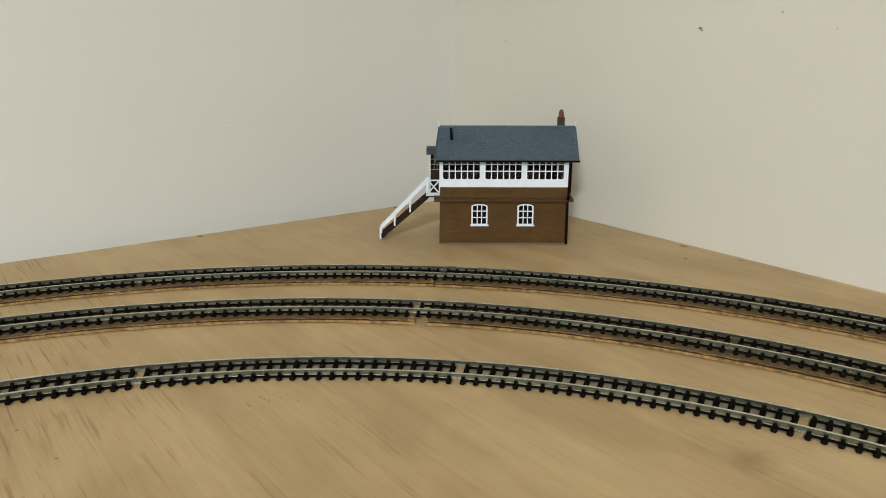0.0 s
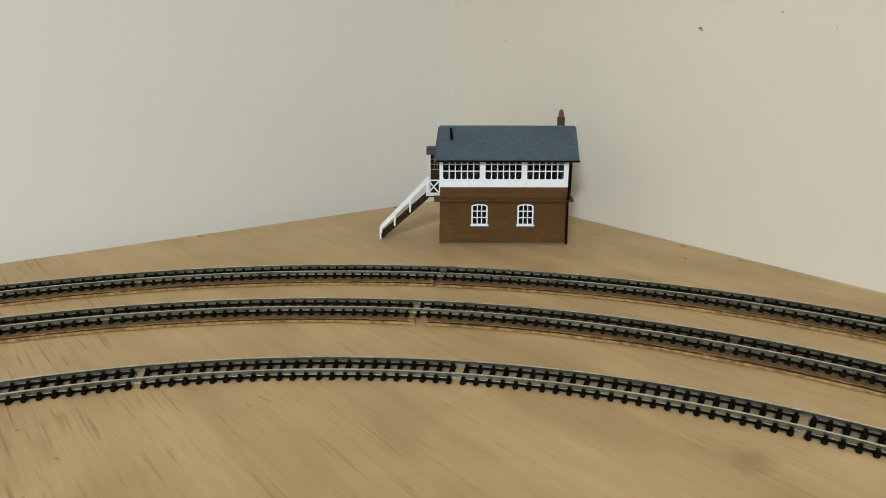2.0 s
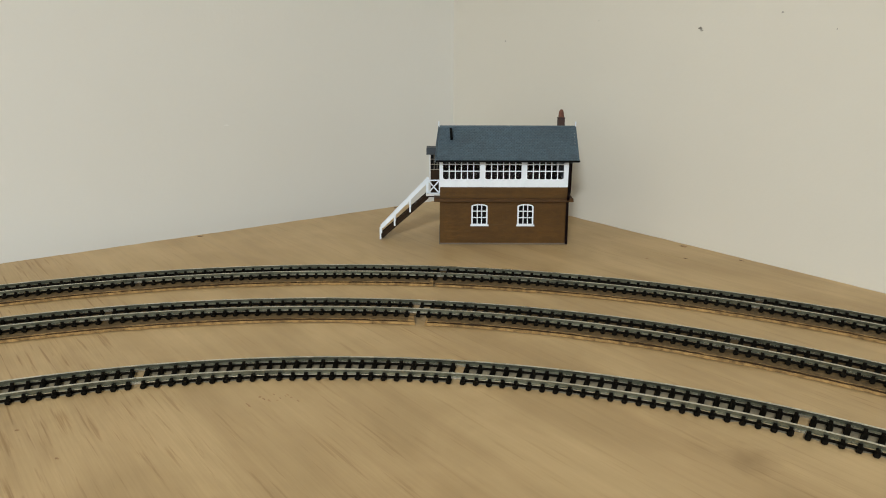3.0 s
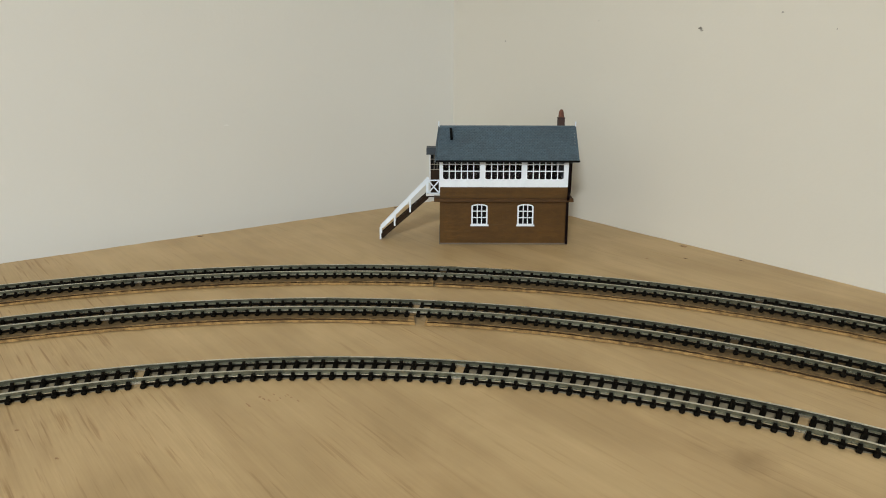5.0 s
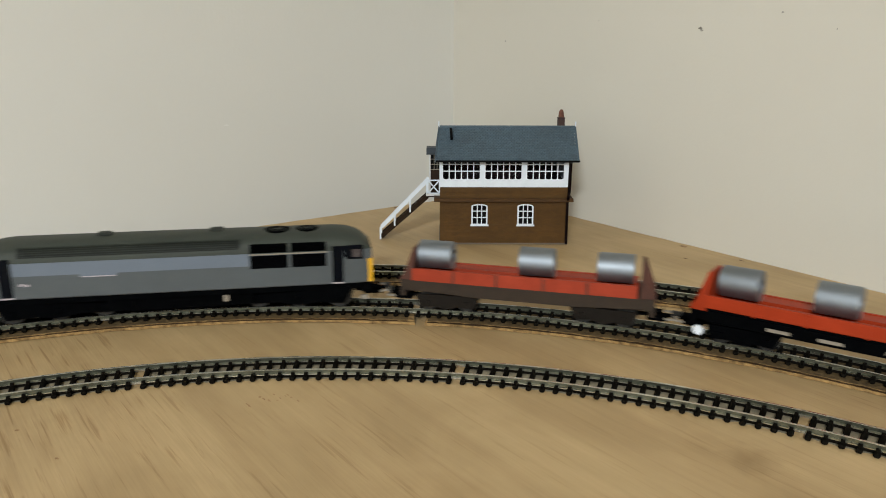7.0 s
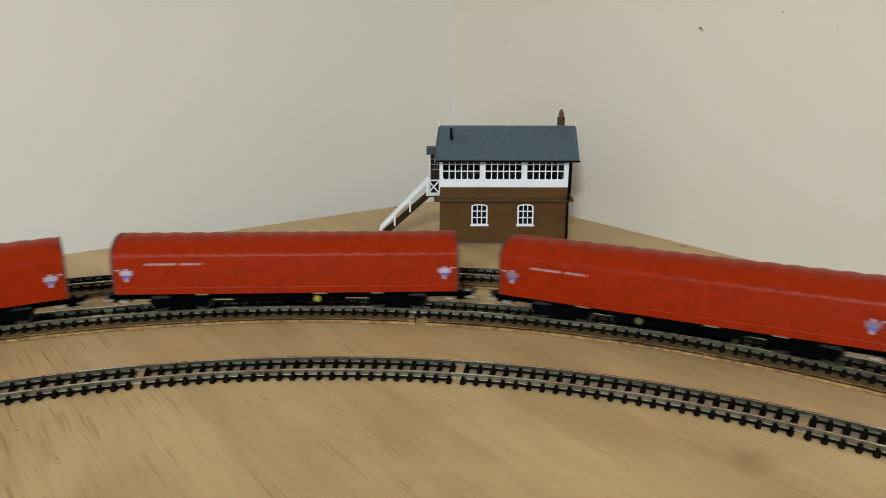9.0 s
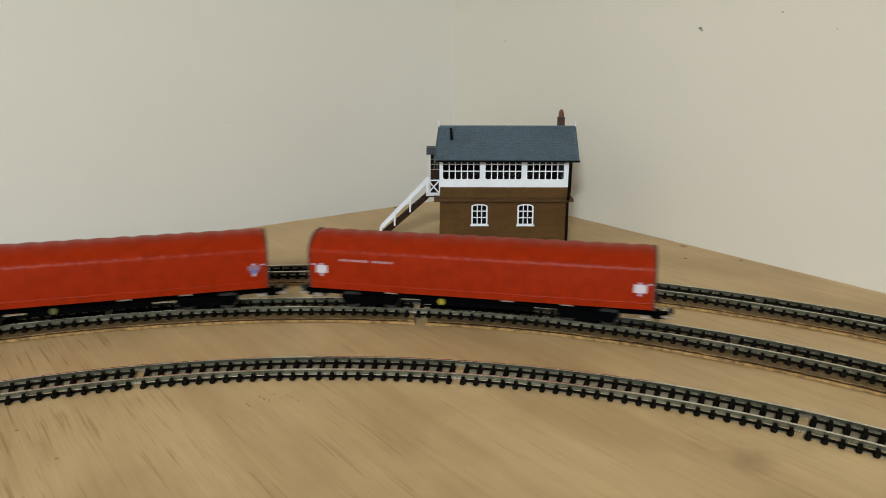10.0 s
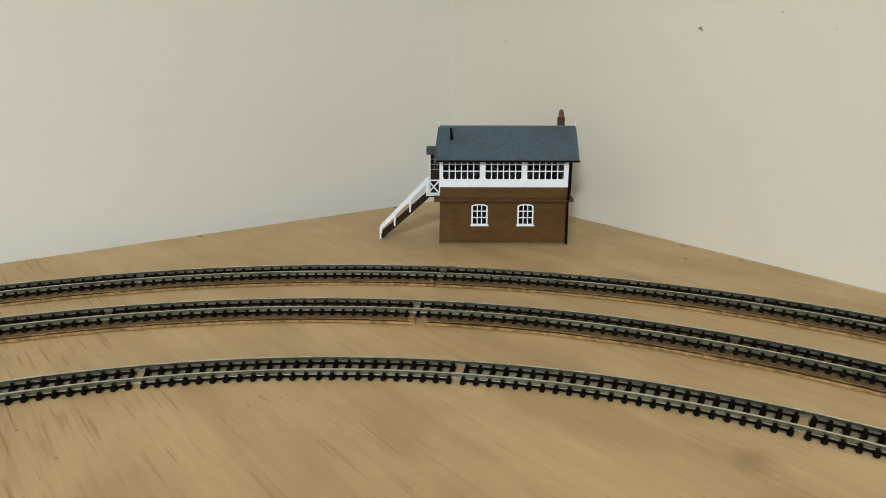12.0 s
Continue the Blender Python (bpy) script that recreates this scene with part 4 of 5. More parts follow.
def coupling(parent, x_end, length, z=0.0085):
    """Tension-lock coupling: flat bar, hook and wide loop."""
    s = 1 if x_end > 0 else -1
    bm = bmesh.new()
    box(bm, *sorted((x_end - s * 0.010, x_end + s * length)), -0.0018, 0.0018, z - 0.0007, z + 0.0007)
    box(bm, *sorted((x_end - s * 0.004, x_end + s * 0.004)), -0.0050, 0.0050, z - 0.0022, z + 0.0014)
    box(bm, *sorted((x_end + s * 0.002, x_end + s * 0.009)), -0.0030, 0.0030, z - 0.0030, z + 0.0004)
    cp = part("coupling", bm, BLACK_FR, parent, "black tension-lock coupling")
    bm = bmesh.new()
    box(bm, *sorted((x_end + s * (length - 0.0012), x_end + s * length)), -0.0078, 0.0078, z - 0.0007, z + 0.0007)
    for y in (-0.0074, 0.0074):
        box(bm, *sorted((x_end + s * (length - 0.006), x_end + s * length)), y - 0.0005, y + 0.0005, z - 0.0006, z + 0.0006)
    part("coupling_loop", bm, PALE, cp)
    bm = bmesh.new()
    box(bm, *sorted((x_end + s * (length - 0.002), x_end + s * (length + 0.0015))), -0.0008, 0.0008, z, z + 0.0032)
    part("coupling_hook", bm, WHEEL, cp)
    for y in (-0.0045, 0.0052):
        bm = bmesh.new()
        bar(bm, (x_end - s * 0.001, y, z + 0.0030), (x_end + s * 0.0040, y, z - 0.0010), 0.0009, 0.0009)
        bar(bm, (x_end + s * 0.0040, y, z - 0.0010), (x_end + s * 0.0035, y, z - 0.0042), 0.0009, 0.0009)
        part("brake_hose", bm, BLACK_FR, parent)


def roof_top(x):
    """Height of the locomotive's roof along its length."""
    a = abs(x) * 1000
    pts = ((0, 52.0), (96, 51.8), (103, 51.2), (108, 50.0), (112, 48.2), (115.5, 45.6), (118, 42.8), (119.4, 40.6))
    return float(np.interp(a, [p[0] for p in pts], [p[1] for p in pts])) * MM


def half_width(x):
    a = abs(x) * 1000
    return float(np.interp(a, [0, 106, 113, 119.4], [18.0, 18.0, 17.4, 16.2])) * MM


def roof_at(x, u, lift=0.0):
    """A point on the roof: u runs from -1 (inner cantrail) over the top to 1."""
    a = (1 - u) * math.pi / 2
    w, h = half_width(x) + lift, roof_top(x) - 0.040 + lift
    c = math.cos(a)
    return Vector((x, w * math.copysign(abs(c) ** 0.75, c), 0.0400 + max(h, 0.0003) * math.sin(a) ** 0.85))


def roof_patch(x0, x1, u0, u1, nx, nu, lift, skip=None):
    bm = bmesh.new()
    g = [[bm.verts.new(roof_at(x0 + (x1 - x0) * i / nx, u0 + (u1 - u0) * j / nu, lift)) for j in range(nu + 1)] for i in range(nx + 1)]
    for i in range(nx):
        for j in range(nu):
            bm.faces.new((g[i][j], g[i + 1][j], g[i + 1][j + 1], g[i][j + 1]))
    made = bmesh.ops.solidify(bm, geom=list(bm.faces), thickness=0.0002)
    return bm


def locomotive():
    lo = thing("locomotive", pose(0, 0, 0), "grey diesel model locomotive with yellow ends and dark roof", "locomotive")
    xs = [-119.4, -118, -115.5, -112, -108, -103, -96] + list(range(-90, 91, 15)) + [96, 103, 108, 112, 115.5, 118, 119.4]
    xs = [x * MM for x in xs]
    # body sides and ends
    bm = bmesh.new()
    rings = []
    for x in xs:
        w = half_width(x)
        rings.append([bm.verts.new(p) for p in ((x, -w + 0.0006, 0.0178), (x, -w, 0.0184), (x, -w, 0.0300), (x, -w + 0.0001, 0.0402), (x, w - 0.0001, 0.0402), (x, w, 0.0300), (x, w, 0.0184), (x, w - 0.0006, 0.0178))])
    for a, b in zip(rings, rings[1:]):
        for i in range(8):
            bm.faces.new((a[i], b[i], b[(i + 1) % 8], a[(i + 1) % 8]))
    bm.faces.new(rings[0]), bm.faces.new(rings[-1][::-1])
    body = part("body", bm, GREY_SIDE, lo, "plain grey painted body sides")
    # roof
    bm = bmesh.new()
    nu = 14
    g = [[bm.verts.new(roof_at(x, -1 + 2 * j / nu)) for j in range(nu + 1)] for x in xs]
    for i in range(len(xs) - 1):
        for j in range(nu):
            bm.faces.new((g[i][j], g[i + 1][j], g[i + 1][j + 1], g[i][j + 1]))
    bm.faces.new(g[0]), bm.faces.new(g[-1][::-1])
    roof = part("roof", bm, ROOF_GR, lo, "dark grey-green curved roof", smooth=True)
    for s in (-1, 1):
        u0, u1 = (-0.86, -0.52) if s < 0 else (0.52, 0.86)
        part("roof_grille", roof_patch(-0.090, 0.038, u0, u1, 12, 4, 0.00025), ROOF_DK, roof, "darker louvred roof band")
        for k in range(5):
            u = u0 + (u1 - u0) * (k + 0.35) / 5
            part("louvre", roof_patch(-0.0890, 0.0370, u, u + (u1 - u0) * 0.07, 12, 1, 0.00060), ROOF_GR, roof)
    for x0, x1 in ((0.0530, 0.0690), (0.0725, 0.0870)):
        bm = bmesh.new()
        cyl(bm, ((x0 + x1) / 2, -0.0020, 0.0512), (x1 - x0) / 2, 0.0014, "z", 28)
        fan = part("roof_fan", bm, BLACK_FR, roof, "round black roof fan")
        bm = bmesh.new()
        for r in range(6):
            a = math.pi * r / 6
            d = (x1 - x0) / 2 * 0.95
            c = ((x0 + x1) / 2, -0.0020)
            bar(bm, (c[0] - d * math.cos(a), c[1] - d * math.sin(a), 0.0519), (c[0] + d * math.cos(a), c[1] + d * math.sin(a), 0.0519), 0.0003, 0.0003)
        part("fan_guard", bm, ROOF_DK, fan)
    for x in (-0.0435, 0.0235):
        bm = bmesh.new()
        box(bm, x - 0.0042, x + 0.0042, -0.003, 0.003, 0.0512, 0.0537, bevel=0.0008)
        part("exhaust_port", bm, ROOF_DK, roof)
    # side details on both sides
    for s in (-1, 1):
        def panel(name, x0, x1, z0, z1, material, proud=0.0002, bev=0.0, parent=body, label=""):
            w = half_width((x0 + x1) / 2)
            ya, yb = sorted((s * (w - 0.0010), s * (w + proud)))
            return quick(name, [(x0, x1, ya, yb, z0, z1)], material, parent, label, bevel=bev)
        panel("side_stripe", -0.0950, 0.0434, 0.0322, 0.0401, STRIPE, 0.00015, label="pale blue-grey upper panel")
        panel("side_stripe", -0.0561, -0.0347, 0.0308, 0.0324, STRIPE, 0.0002)
        panel("nameplate", -0.0552, -0.0356, 0.0303, 0.0309, WHITE_MK, 0.0003, label="thin pale nameplate")
        for k, (a, b) in enumerate(((-0.0905, -0.0880), (-0.0874, -0.0852))):
            panel("emblem_bar", a, b, 0.0262 - k * 0.0004, 0.0276 - k * 0.0004, WHITE_MK, 0.0002)
        for a, b in ((0.0440, 0.0670), (0.0692, 0.0908)):
            gr = panel("radiator_grille", a, b, 0.0304, 0.0386, BLACK_FR, 0.0003, label="black louvred radiator grille")
            for k in range(6):
                z = 0.0312 + k * 0.0013
                panel("slat", a + 0.0006, b - 0.0006, z, z + 0.0003, BLACK_FR, 0.0005, parent=gr)
            bm = roof_patch(a, b, *((-0.985, -0.72) if s < 0 else (0.72, 0.985)), 4, 3, 0.0004)
            part("upper_grille", bm, BLACK_FR, body, "black upper radiator grille")
        panel("cantrail_strip", 0.0440, 0.0915, 0.0391, 0.0398, PALE, 0.0005)
        panel("grille_post", 0.0671, 0.0691, 0.0300, 0.0392, GREY_SIDE, 0.0004)
        for e in (-1, 1):
            x = e * 0.0980
            d = panel("cab_door", x - 0.0034, x + 0.0034, 0.0192, 0.0424, WINDOW_DK, 0.0002, label="dark recessed cab door")
            panel("door_step", x - 0.0036, x + 0.0036, 0.0184, 0.0192, WHITE_MK, 0.0008, parent=d)
            for h in (-1, 1):
                panel("handrail", x + h * 0.0038 - 0.0002, x + h * 0.0038 + 0.0002, 0.0225, 0.0395, GREY_SIDE, 0.0006, parent=d)
            w = panel("cab_window", *sorted((e * 0.1033, e * 0.1142)), 0.0338, 0.0430, WINDOW_DK, 0.0004, 0.0004, label="dark cab side window")
            # a paler panel paints the reflection low in the dark window
            panel("window_glass", *sorted((e * 0.1072, e * 0.1128)), 0.0352, 0.0404, CAB_SHEEN, 0.0009, 0.0003, parent=w)
            panel("cab_quarterlight", *sorted((e * 0.0946, e * 0.1036)), 0.0352, 0.0428, WINDOW_DK, 0.0003, 0.0003)
    for e in (-1, 1):
        bm = bmesh.new()
        prism(bm, [(-0.0166, 0.0182), (0.0166, 0.0182), (0.0166, 0.0335), (-0.0166, 0.0335)], "x", *sorted((e * 0.1140, e * 0.1202)))
        nose = part("yellow_end", bm, YELLOW, lo, "bright yellow warning panel on the cab end")
        for y in (-0.0085, 0.0085):
            quick("headlight", [(*sorted((e * 0.1200, e * 0.1206)), y - 0.0016, y + 0.0016, 0.0200, 0.0228)], WHITE_MK, nose)
        for y0, y1 in ((-0.0148, -0.0055), (-0.0045, 0.0045), (0.0055, 0.0148)):
            quick("windscreen", [(*sorted((e * 0.1165, e * 0.1198)), y0, y1, 0.0342, 0.0402)], WINDOW_DK, lo)
        quick("buffer_beam", [(*sorted((e * 0.1130, e * 0.1192)), -0.0155, 0.0155, 0.0110, 0.0180)], BLACK_FR, lo)
        buffers(lo, e * 0.1190, 0.0135, BLACK_FR)
        coupling(lo, e * 0.1190, 0.0175 if e < 0 else 0.0125)
        for y in (-0.0150, 0.0150):
            quick("footstep", [(*sorted((e * 0.1020, e * 0.1120)), y - 0.0010, y + 0.0010, 0.0145, 0.0158)], PALE, lo)
            quick("guard_iron", [(*sorted((e * 0.1125, e * 0.1175)), y * 0.6 - 0.0008, y * 0.6 + 0.0008, 0.0040, 0.0070)], PALE, lo)
    quick("fuel_tank", [(-0.0300, 0.0300, -0.0140, 0.0140, 0.0050, 0.0178)], BLACK_FR, lo, bevel=0.0012)
    quick("underframe", [(-0.1150, 0.1150, -0.0120, 0.0120, 0.0135, 0.0180), (-0.1060, 0.1060, -0.0050, 0.0050, 0.0030, 0.0140), (-0.044, 0.044, -0.0132, 0.0132, 0.0062, 0.0140)], BLACK_FR, lo)
    quick("tank_gauge", [(0.0262, 0.0292, -0.0146, -0.0139, 0.0090, 0.0165)], PALE, lo)
    for y in (-0.0160, 0.0160):
        quick("side_skirt", [(-0.112, 0.112, y - 0.0005, y + 0.0005, 0.0140, 0.0180)], BLACK_FR, lo)
    b = [bogie(lo, x, 0.0520, 3, 0.0074, BLACK_FR, 0.0028, 0.0145, 0.0345) for x in (-0.074, 0.074)]
    return lo, b


def hooded_wagon(yellow_x, seed, disc, upper, lower):
    wg = thing("hooded_wagon", pose(0, 0, 0), "long red hooded steel wagon with ribbed rounded cover", "railway wagon", "red hooded wagons")
    rng = random.Random(seed)
    L = 0.1062
    bays = 16
    prof = ((-18.5, 13.9), (-18.5, 17.0), (-18.5, 17.5), (-18.62, 17.8), (-18.5, 18.1), (-18.5, 18.7), (-18.5, 37.2), (-18.4, 38.0), (-17.9, 39.4), (-16.9, 40.7), (-14.4, 43.4), (-11.0, 45.7), (-7.0, 47.3), (-3.0, 48.0))
    prof = prof + tuple((-a, b) for a, b in prof[::-1])
    bm = bmesh.new()
    rings = []
    n = bays * 6
    for i in range(n + 1):
        x = -L + 2 * L * i / n
        ph = (i % 6) / 6
        rib = 1.0 - abs(2 * ph - 1)            # 0 at a rib's line, 1 in mid-bay
        ring_ = []
        for a, z in prof:
            over = min(1.0, max(0.0, (z - 37.0) / 5))
            dz = over * (0.80 * (rib ** 0.5) - 0.5) + (0.16 * math.sin(i * 0.9 + seed) + 0.1 * math.sin(i * 0.37) if 17.2 < z < 18.5 else 0)
            da = (0.14 if z < 37 else 0.95) * (rib ** 0.6 - 0.55) * (1 if 18.8 < z < 42 else 0)
            da += rng.uniform(-0.04, 0.04)
            ring_.append(bm.verts.new((x, (a + math.copysign(da, a)) * MM, (z + dz) * MM)))
        rings.append(ring_)
    k = len(prof)
    for a, b in zip(rings, rings[1:]):
        for i in range(k):
            bm.faces.new((a[i], b[i], b[(i + 1) % k], a[(i + 1) % k]))
    bm.faces.new(rings[0]), bm.faces.new(rings[-1][::-1])
    hood = part("hood", bm, RED_HOOD, wg, "red ribbed tarpaulin hood", smooth=True)
    for e in (-1, 1):
        bm = bmesh.new()
        prism(bm, [(a * 1.015 * MM, (z + (0.2 if z > 30 else 0)) * MM) for a, z in prof], "x", *sorted((e * (L + 0.0001), e * (L + 0.0013))))
        part("end_plate", bm, HOOD_END, wg, "dark red-brown hood end")
        for s in (-1, 1):
            y0, y1 = sorted((s * 0.0183, s * 0.01885))
            x = e * 0.0985
            wide = 0.0036 if upper is lower else 0.0022
            em = quick("emblem", [(x - 0.0036, x + 0.0036, y0, y1, 0.0262, 0.0292)], upper, hood, "small square white emblem" if upper is lower else "small white and blue emblem")
            quick("emblem_lower", [(x - wide, x + wide, *sorted((s * 0.0183, s * 0.0189)), 0.0242, 0.0264)], lower, em)
            quick("emblem_stem", [(x - 0.0011, x + 0.0008, *sorted((s * 0.0183, s * 0.01882)), 0.0222, 0.0244), (x - 0.0011, x + 0.0008, *sorted((s * 0.0183, s * 0.01882)), 0.0290, 0.0306)], EMBLEM_W, em)
            quick("release_handle", [(*sorted((e * 0.1025, e * 0.1052)), *sorted((s * 0.0183, s * 0.0189)), 0.0292, 0.0300)], EMBLEM_W, em)
    for s, m in ((-1, -1), (1, 1)):
        for a, b in ((-0.0866, -0.0677), (-0.0650, -0.0519)):
            x0, x1 = sorted((a * (-m), b * (-m)))
            quick("lettering_bar", [(x0, x1, *sorted((s * 0.0183, s * 0.01888)), 0.0326, 0.0340)], LETTER_W, hood, "white unreadable lettering")
    quick("underframe", [(-0.1050, 0.1050, -0.0105, 0.0105, 0.0080, 0.0139), (-0.0900, 0.0900, -0.0030, 0.0030, 0.0060, 0.0090)], BLACK_FR, wg)
    for s in (-1, 1):
        quick("solebar", [(-0.1050, 0.1050, s * 0.0150 - 0.0008, s * 0.0150 + 0.0008, 0.0122, 0.0139)], BLACK_FR, wg)
        for x in (-0.054, 0.020, 0.056):
            quick("solebar_label", [(x - 0.0038, x + 0.0038, *sorted((s * 0.0156, s * 0.0162)), 0.0123, 0.0135)], PALE, wg)
        bm = bmesh.new()
        cyl(bm, (yellow_x * (1 if s < 0 else -1), s * 0.0166, 0.0095), 0.0020, 0.0012, "y", 18)
        part("brake_wheel", bm, disc, wg, "round brake handwheel", smooth=True)
        quick("brake_rigging", [(-0.036, 0.036, s * 0.0120 - 0.0010, s * 0.0120 + 0.0010, 0.0060, 0.0090)], BLACK_FR, wg)
    for e in (-1, 1):
        buffers(wg, e * 0.1062, 0.0115, BLACK_FR)
        coupling(wg, e * 0.1062, 0.0125, 0.0064)
        for y in (-0.0155, 0.0155):
            quick("end_step", [(*sorted((e * 0.0995, e * 0.1055)), y - 0.0012, y + 0.0012, 0.0078, 0.0092)], PALE, wg)
    b = [bogie(wg, x, 0.0250, 2, 0.0062, BLACK_FR, 0.0022, 0.0092, 0.0190) for x in (-0.070, 0.070)]
    return wg, b


def coil(parent, x, seed):
    c = new("steel_coil")
    c.parent = parent
    c.matrix_basis = pose(x, 0, 0.0344)
    r, h, hole = 0.0090, 0.0109, 0.0040
    bm = bmesh.new()
    n = 40
    loops = [[(xx, rr * math.cos(2 * math.pi * i / n), rr * math.sin(2 * math.pi * i / n)) for i in range(n)] for xx, rr in
             ((-h, hole), (-h, r - 0.0003), (-h + 0.0003, r), (h - 0.0003, r), (h, r - 0.0003), (h, hole))]
    vs = [[bm.verts.new(p) for p in l] for l in loops]
    for a, b in zip(vs, vs[1:] + vs[:1]):
        for i in range(n):
            bm.faces.new((a[i], a[(i + 1) % n], b[(i + 1) % n], b[i]))
    part("winding", bm, STEEL, c, "bright steel winding", smooth=True)
    return c


def coil_wagon(coils, bed, frame_mat, end_mat, clean):
    wg = thing("coil_wagon", pose(0, 0, 0), ("orange-red steel coil wagon with black underframe and three coils" if clean else "weathered red and brown steel coil wagon with three coils"), "railway wagon", "steel coil wagons")
    L = 0.0783
    quick("frame", [(-L, L, -0.0150, 0.0150, 0.0135, 0.0205)], frame_mat, wg)
    for s in (-1, 1):
        y0, y1 = sorted((s * 0.0150, s * 0.0162))
        if clean:
            quick("solebar", [(-0.0700, 0.0700, y0, y1, 0.0130, 0.0195)], frame_mat, wg)
            for x in (-0.004, -0.030, 0.028):
                quick("solebar_label", [(x - 0.006, x + 0.006, *sorted((s * 0.0160, s * 0.0166)), 0.0146, 0.0164)], PALE, wg)
        else:
            bm = bmesh.new()
            prism(bm, [(-L, 0.0148), (-L, 0.0208), (L, 0.0208), (L, 0.0148), (0.030, 0.0125), (-0.030, 0.0125)], "y", y0, y1)
            part("solebar", bm, frame_mat, wg, "weathered brown solebar")
        side = quick("side_rail", [(-0.0708, 0.0680, *sorted((s * 0.0145, s * 0.0164)), 0.0208 if not clean else 0.0214, 0.0286 if s < 0 else 0.0252)], bed, wg)
        for x in (-0.0438, -0.0166, 0.0125, 0.0389):
            quick("side_rib", [(x - 0.0007, x + 0.0007, *sorted((s * 0.0160, s * 0.0168)), 0.0208, 0.0284 if s < 0 else 0.0250)], end_mat, side)
        bm = bmesh.new()
        prism(bm, [(s * 0.0145, 0.0282 if s < 0 else 0.0248), (s * 0.0145, 0.0205), (s * 0.0030, 0.0205), (s * 0.0030, 0.0250)], "x", -0.0708, 0.0680)
        part("cradle", bm, bed, wg)
    for e in (-1, 1):
        bm = bmesh.new()
        prism(bm, [(-0.0160, 0.0190), (0.0160, 0.0190), (0.0160, 0.0285), (0.0085, 0.0405), (-0.0085, 0.0405), (-0.0160, 0.0285)], "x", *sorted((e * 0.0700, e * 0.0716)))
        bl = part("bulkhead", bm, end_mat, wg)
        for y in (-0.0145, -0.0075, 0.0075, 0.0145):
            bm = bmesh.new()
            z = 0.0400 if abs(y) < 0.01 else 0.0295
            prism(bm, [(e * 0.0705, 0.0190), (e * 0.0788, 0.0190), (e * 0.0788, 0.0215), (e * 0.0722, z), (e * 0.0705, z)], "y", y - 0.0009, y + 0.0009)
            part("gusset", bm, end_mat, bl)
        buffers(wg, e * 0.0783, 0.0135, BLACK_FR)
        coupling(wg, e * 0.0783, 0.0125, 0.0068)
        quick("headstock", [(*sorted((e * 0.0755, e * 0.0786)), -0.0158, 0.0158, 0.0100, 0.0190)], frame_mat, wg)
        if clean:
            for s in (-1, 1):
                bm = bmesh.new()
                cyl(bm, (e * 0.0735, s * 0.0150, 0.0068), 0.0030, 0.0012, "y", 20)
                part("axle_disc", bm, WHITE_PL, wg, "bright white disc at the wagon end")
    b = [bogie(wg, x, 0.0250, 2, 0.0062, BOGIE_BR if not clean else BLACK_FR, 0.0022, 0.0112, 0.0200) for x in (-0.0500, 0.0500)]
    for i, x in enumerate(coils):
        coil(wg, x, i)
    return wg, b


# ---- the train's way: distance along the middle track, 0 at the angle 0 of its circle ----
def on_track(s):
    (cx, cy), r, start, *_ = TRACKS["middle"]
    a0, a1 = radians(start), radians(start + 90)
    a = min(max(s / r, a0), a1)
    x, y = cx + r * math.sin(a), cy + r * math.cos(a)
    ext = s - a * r
    return Vector((x + math.cos(a) * ext, y - math.sin(a) * ext, 0))


RAIL_TOP = TRACKS["middle"][4] + SLEEPER_H + RAIL_H
HEAD = [(5.0, 83.9), (5.5, 60.4), (6.0, 36.85), (6.3, 22.80), (6.5, 13.49), (6.8, -0.50), (7.0, -10.07), (7.2, -19.60), (8.0, -56.2), (8.8, -92.0), (9.2, -109.5),
        (9.5, -122.35), (9.9, -138.65), (10.2, -152.1), (10.5, -165.85), (10.9, -184.9), (11.4, -208.4), (12.0, -236.6)]


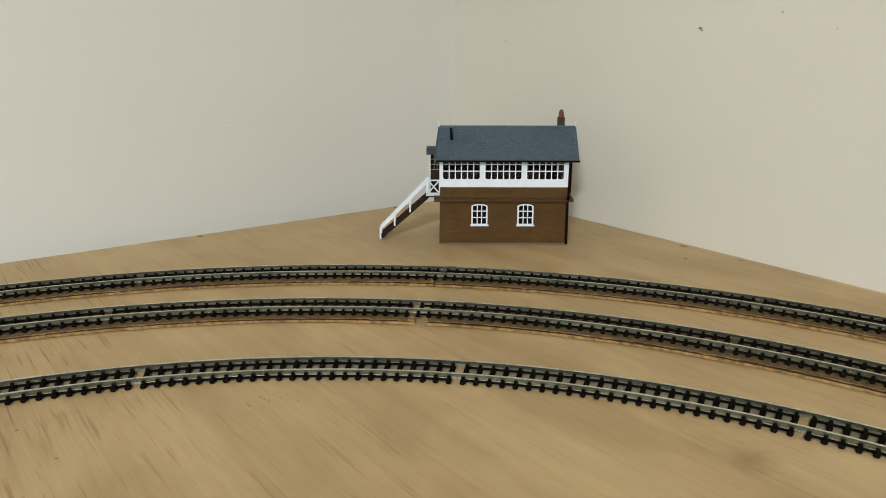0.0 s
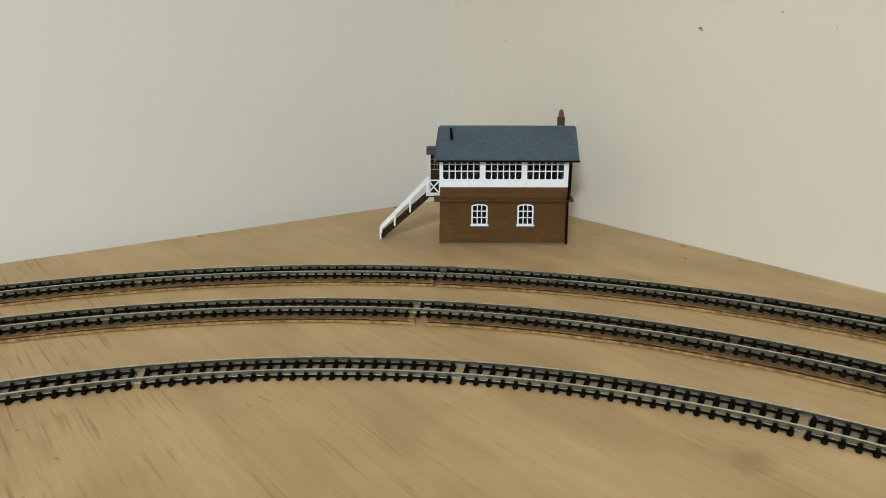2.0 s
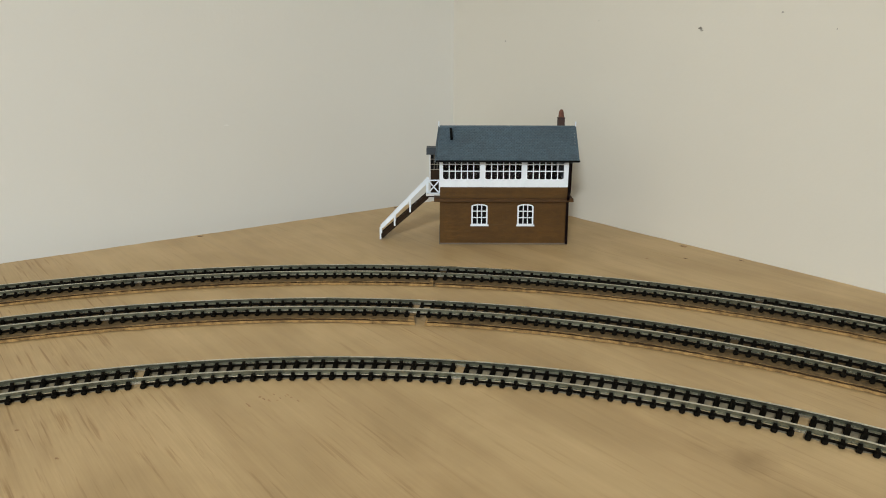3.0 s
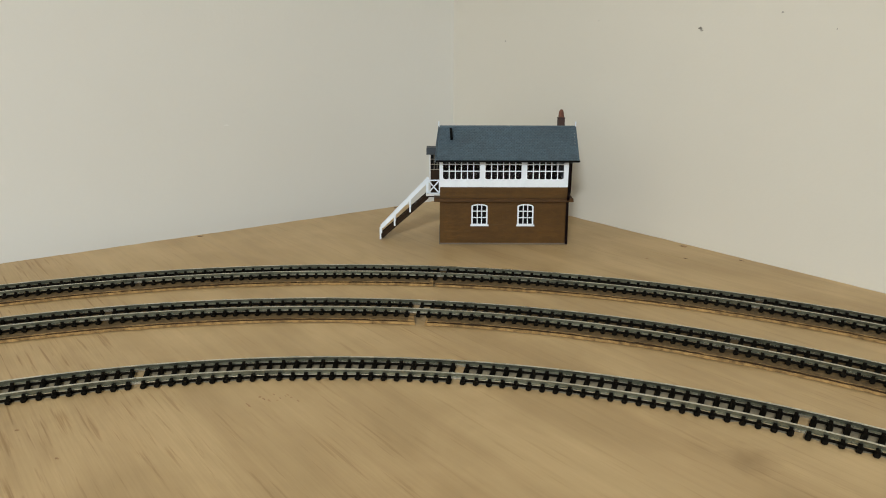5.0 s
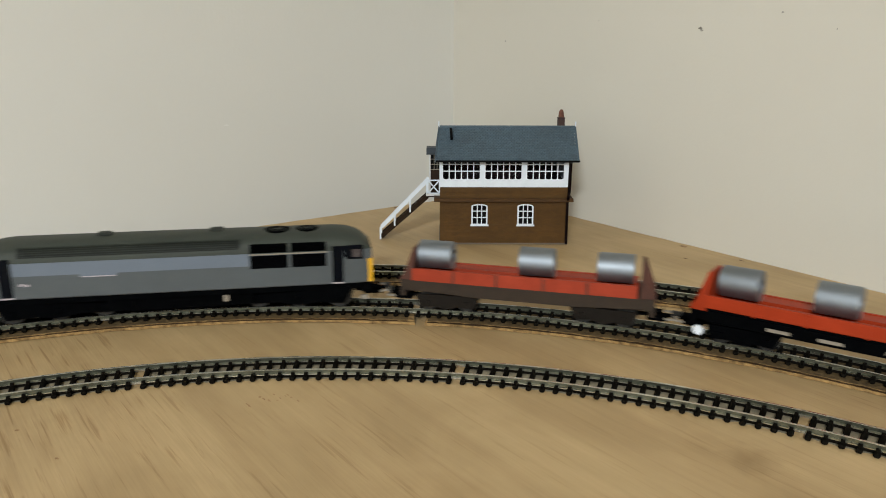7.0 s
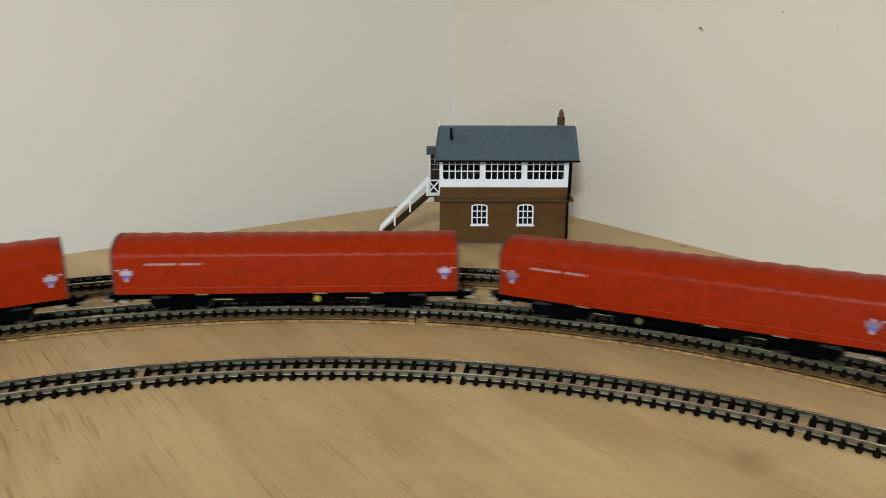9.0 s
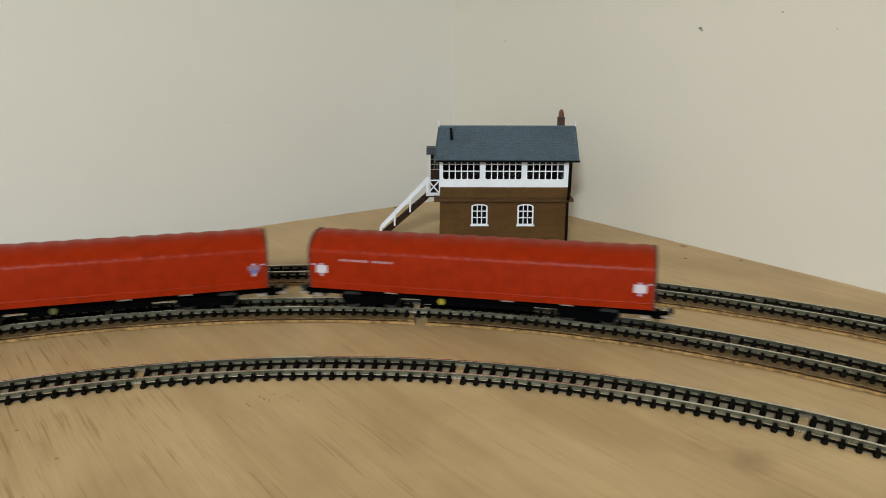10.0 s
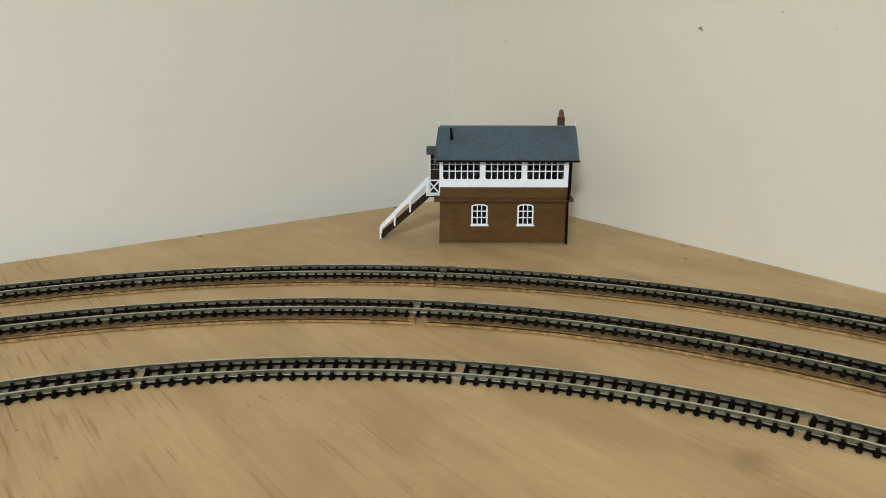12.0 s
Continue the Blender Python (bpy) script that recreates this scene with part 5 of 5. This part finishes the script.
def head_angle(t):
    """Angle of the locomotive's middle round the middle track, in degrees; it gathers speed from rest before it comes into view."""
    if t <= 5.0:
        return 83.9 + 117.5 - 4.7 * t * t
    k = [p[0] for p in HEAD]
    v = [p[1] for p in HEAD]
    i = min(max(j for j in range(len(k)) if k[j] <= t), len(k) - 2)
    def slope(j):
        if j == 0:
            return -47.0
        if j == len(k) - 1:
            return (v[j] - v[j - 1]) / (k[j] - k[j - 1])
        return (v[j + 1] - v[j - 1]) / (k[j + 1] - k[j - 1])
    h = k[i + 1] - k[i]
    u = (t - k[i]) / h
    return (2 * u**3 - 3 * u**2 + 1) * v[i] + (u**3 - 2 * u**2 + u) * h * slope(i) + (-2 * u**3 + 3 * u**2) * v[i + 1] + (u**3 - u**2) * h * slope(i + 1)


# each vehicle: object, bogies, angle behind the locomotive, half its bogie spacing, how far its body sits down over the bogies
TRAIN = [(*locomotive(), 0.0, 0.074, 0.0011)]
TRAIN.append((*coil_wagon((-0.0585, 0.0065, 0.0545), RED_BED, RUST, RUST_RED, False), 25.27, 0.050, 0.0004))
TRAIN.append((*coil_wagon((-0.0556, -0.0048, 0.0490), RED_ORANGE, BLACK_FR, RED_ORANGE, True), 45.94, 0.050, 0.0004))
for yx, off, disc, upper, lower in ((0.0182, 70.5, YELLOW_D, EMBLEM_W, BLUE_MK), (0.0182, 98.6, YELLOW_D, EMBLEM_W, BLUE_MK),
                                    (-0.0200, 126.7, OLIVE_D, EMBLEM_D, BLUE_MK), (-0.0211, 154.8, YELLOW_D, EMBLEM_B, EMBLEM_B)):
    TRAIN.append((*hooded_wagon(yx, int(off), disc, upper, lower), off, 0.070, 0.0))


def motions():
    r = TRACKS["middle"][1]
    steps = [i * 0.1 for i in range(121)]
    for ob, bogies, off, a, drop in TRAIN:
        rows, turns = [], [[], []]
        for t in steps:
            s = radians(head_angle(t) + off) * r
            p, q = on_track(s - a), on_track(s + a)
            mid, d = (p + q) / 2, q - p
            h = math.degrees(math.atan2(d.y, d.x))
            rows.append((t, pose(mid.x, mid.y, RAIL_TOP - drop, 0, 0, h)))
            for k, e in ((0, -1), (1, 1)):
                f, g = on_track(s + e * a - 0.004), on_track(s + e * a + 0.004)
                b = math.degrees(math.atan2(g.y - f.y, g.x - f.x))
                turns[k].append((t, pose(e * a, 0, drop, 0, 0, (b - h + 180) % 360 - 180)))
        walk(ob, rows)
        for k in (0, 1):
            walk(bogies[k], turns[k])


motions()
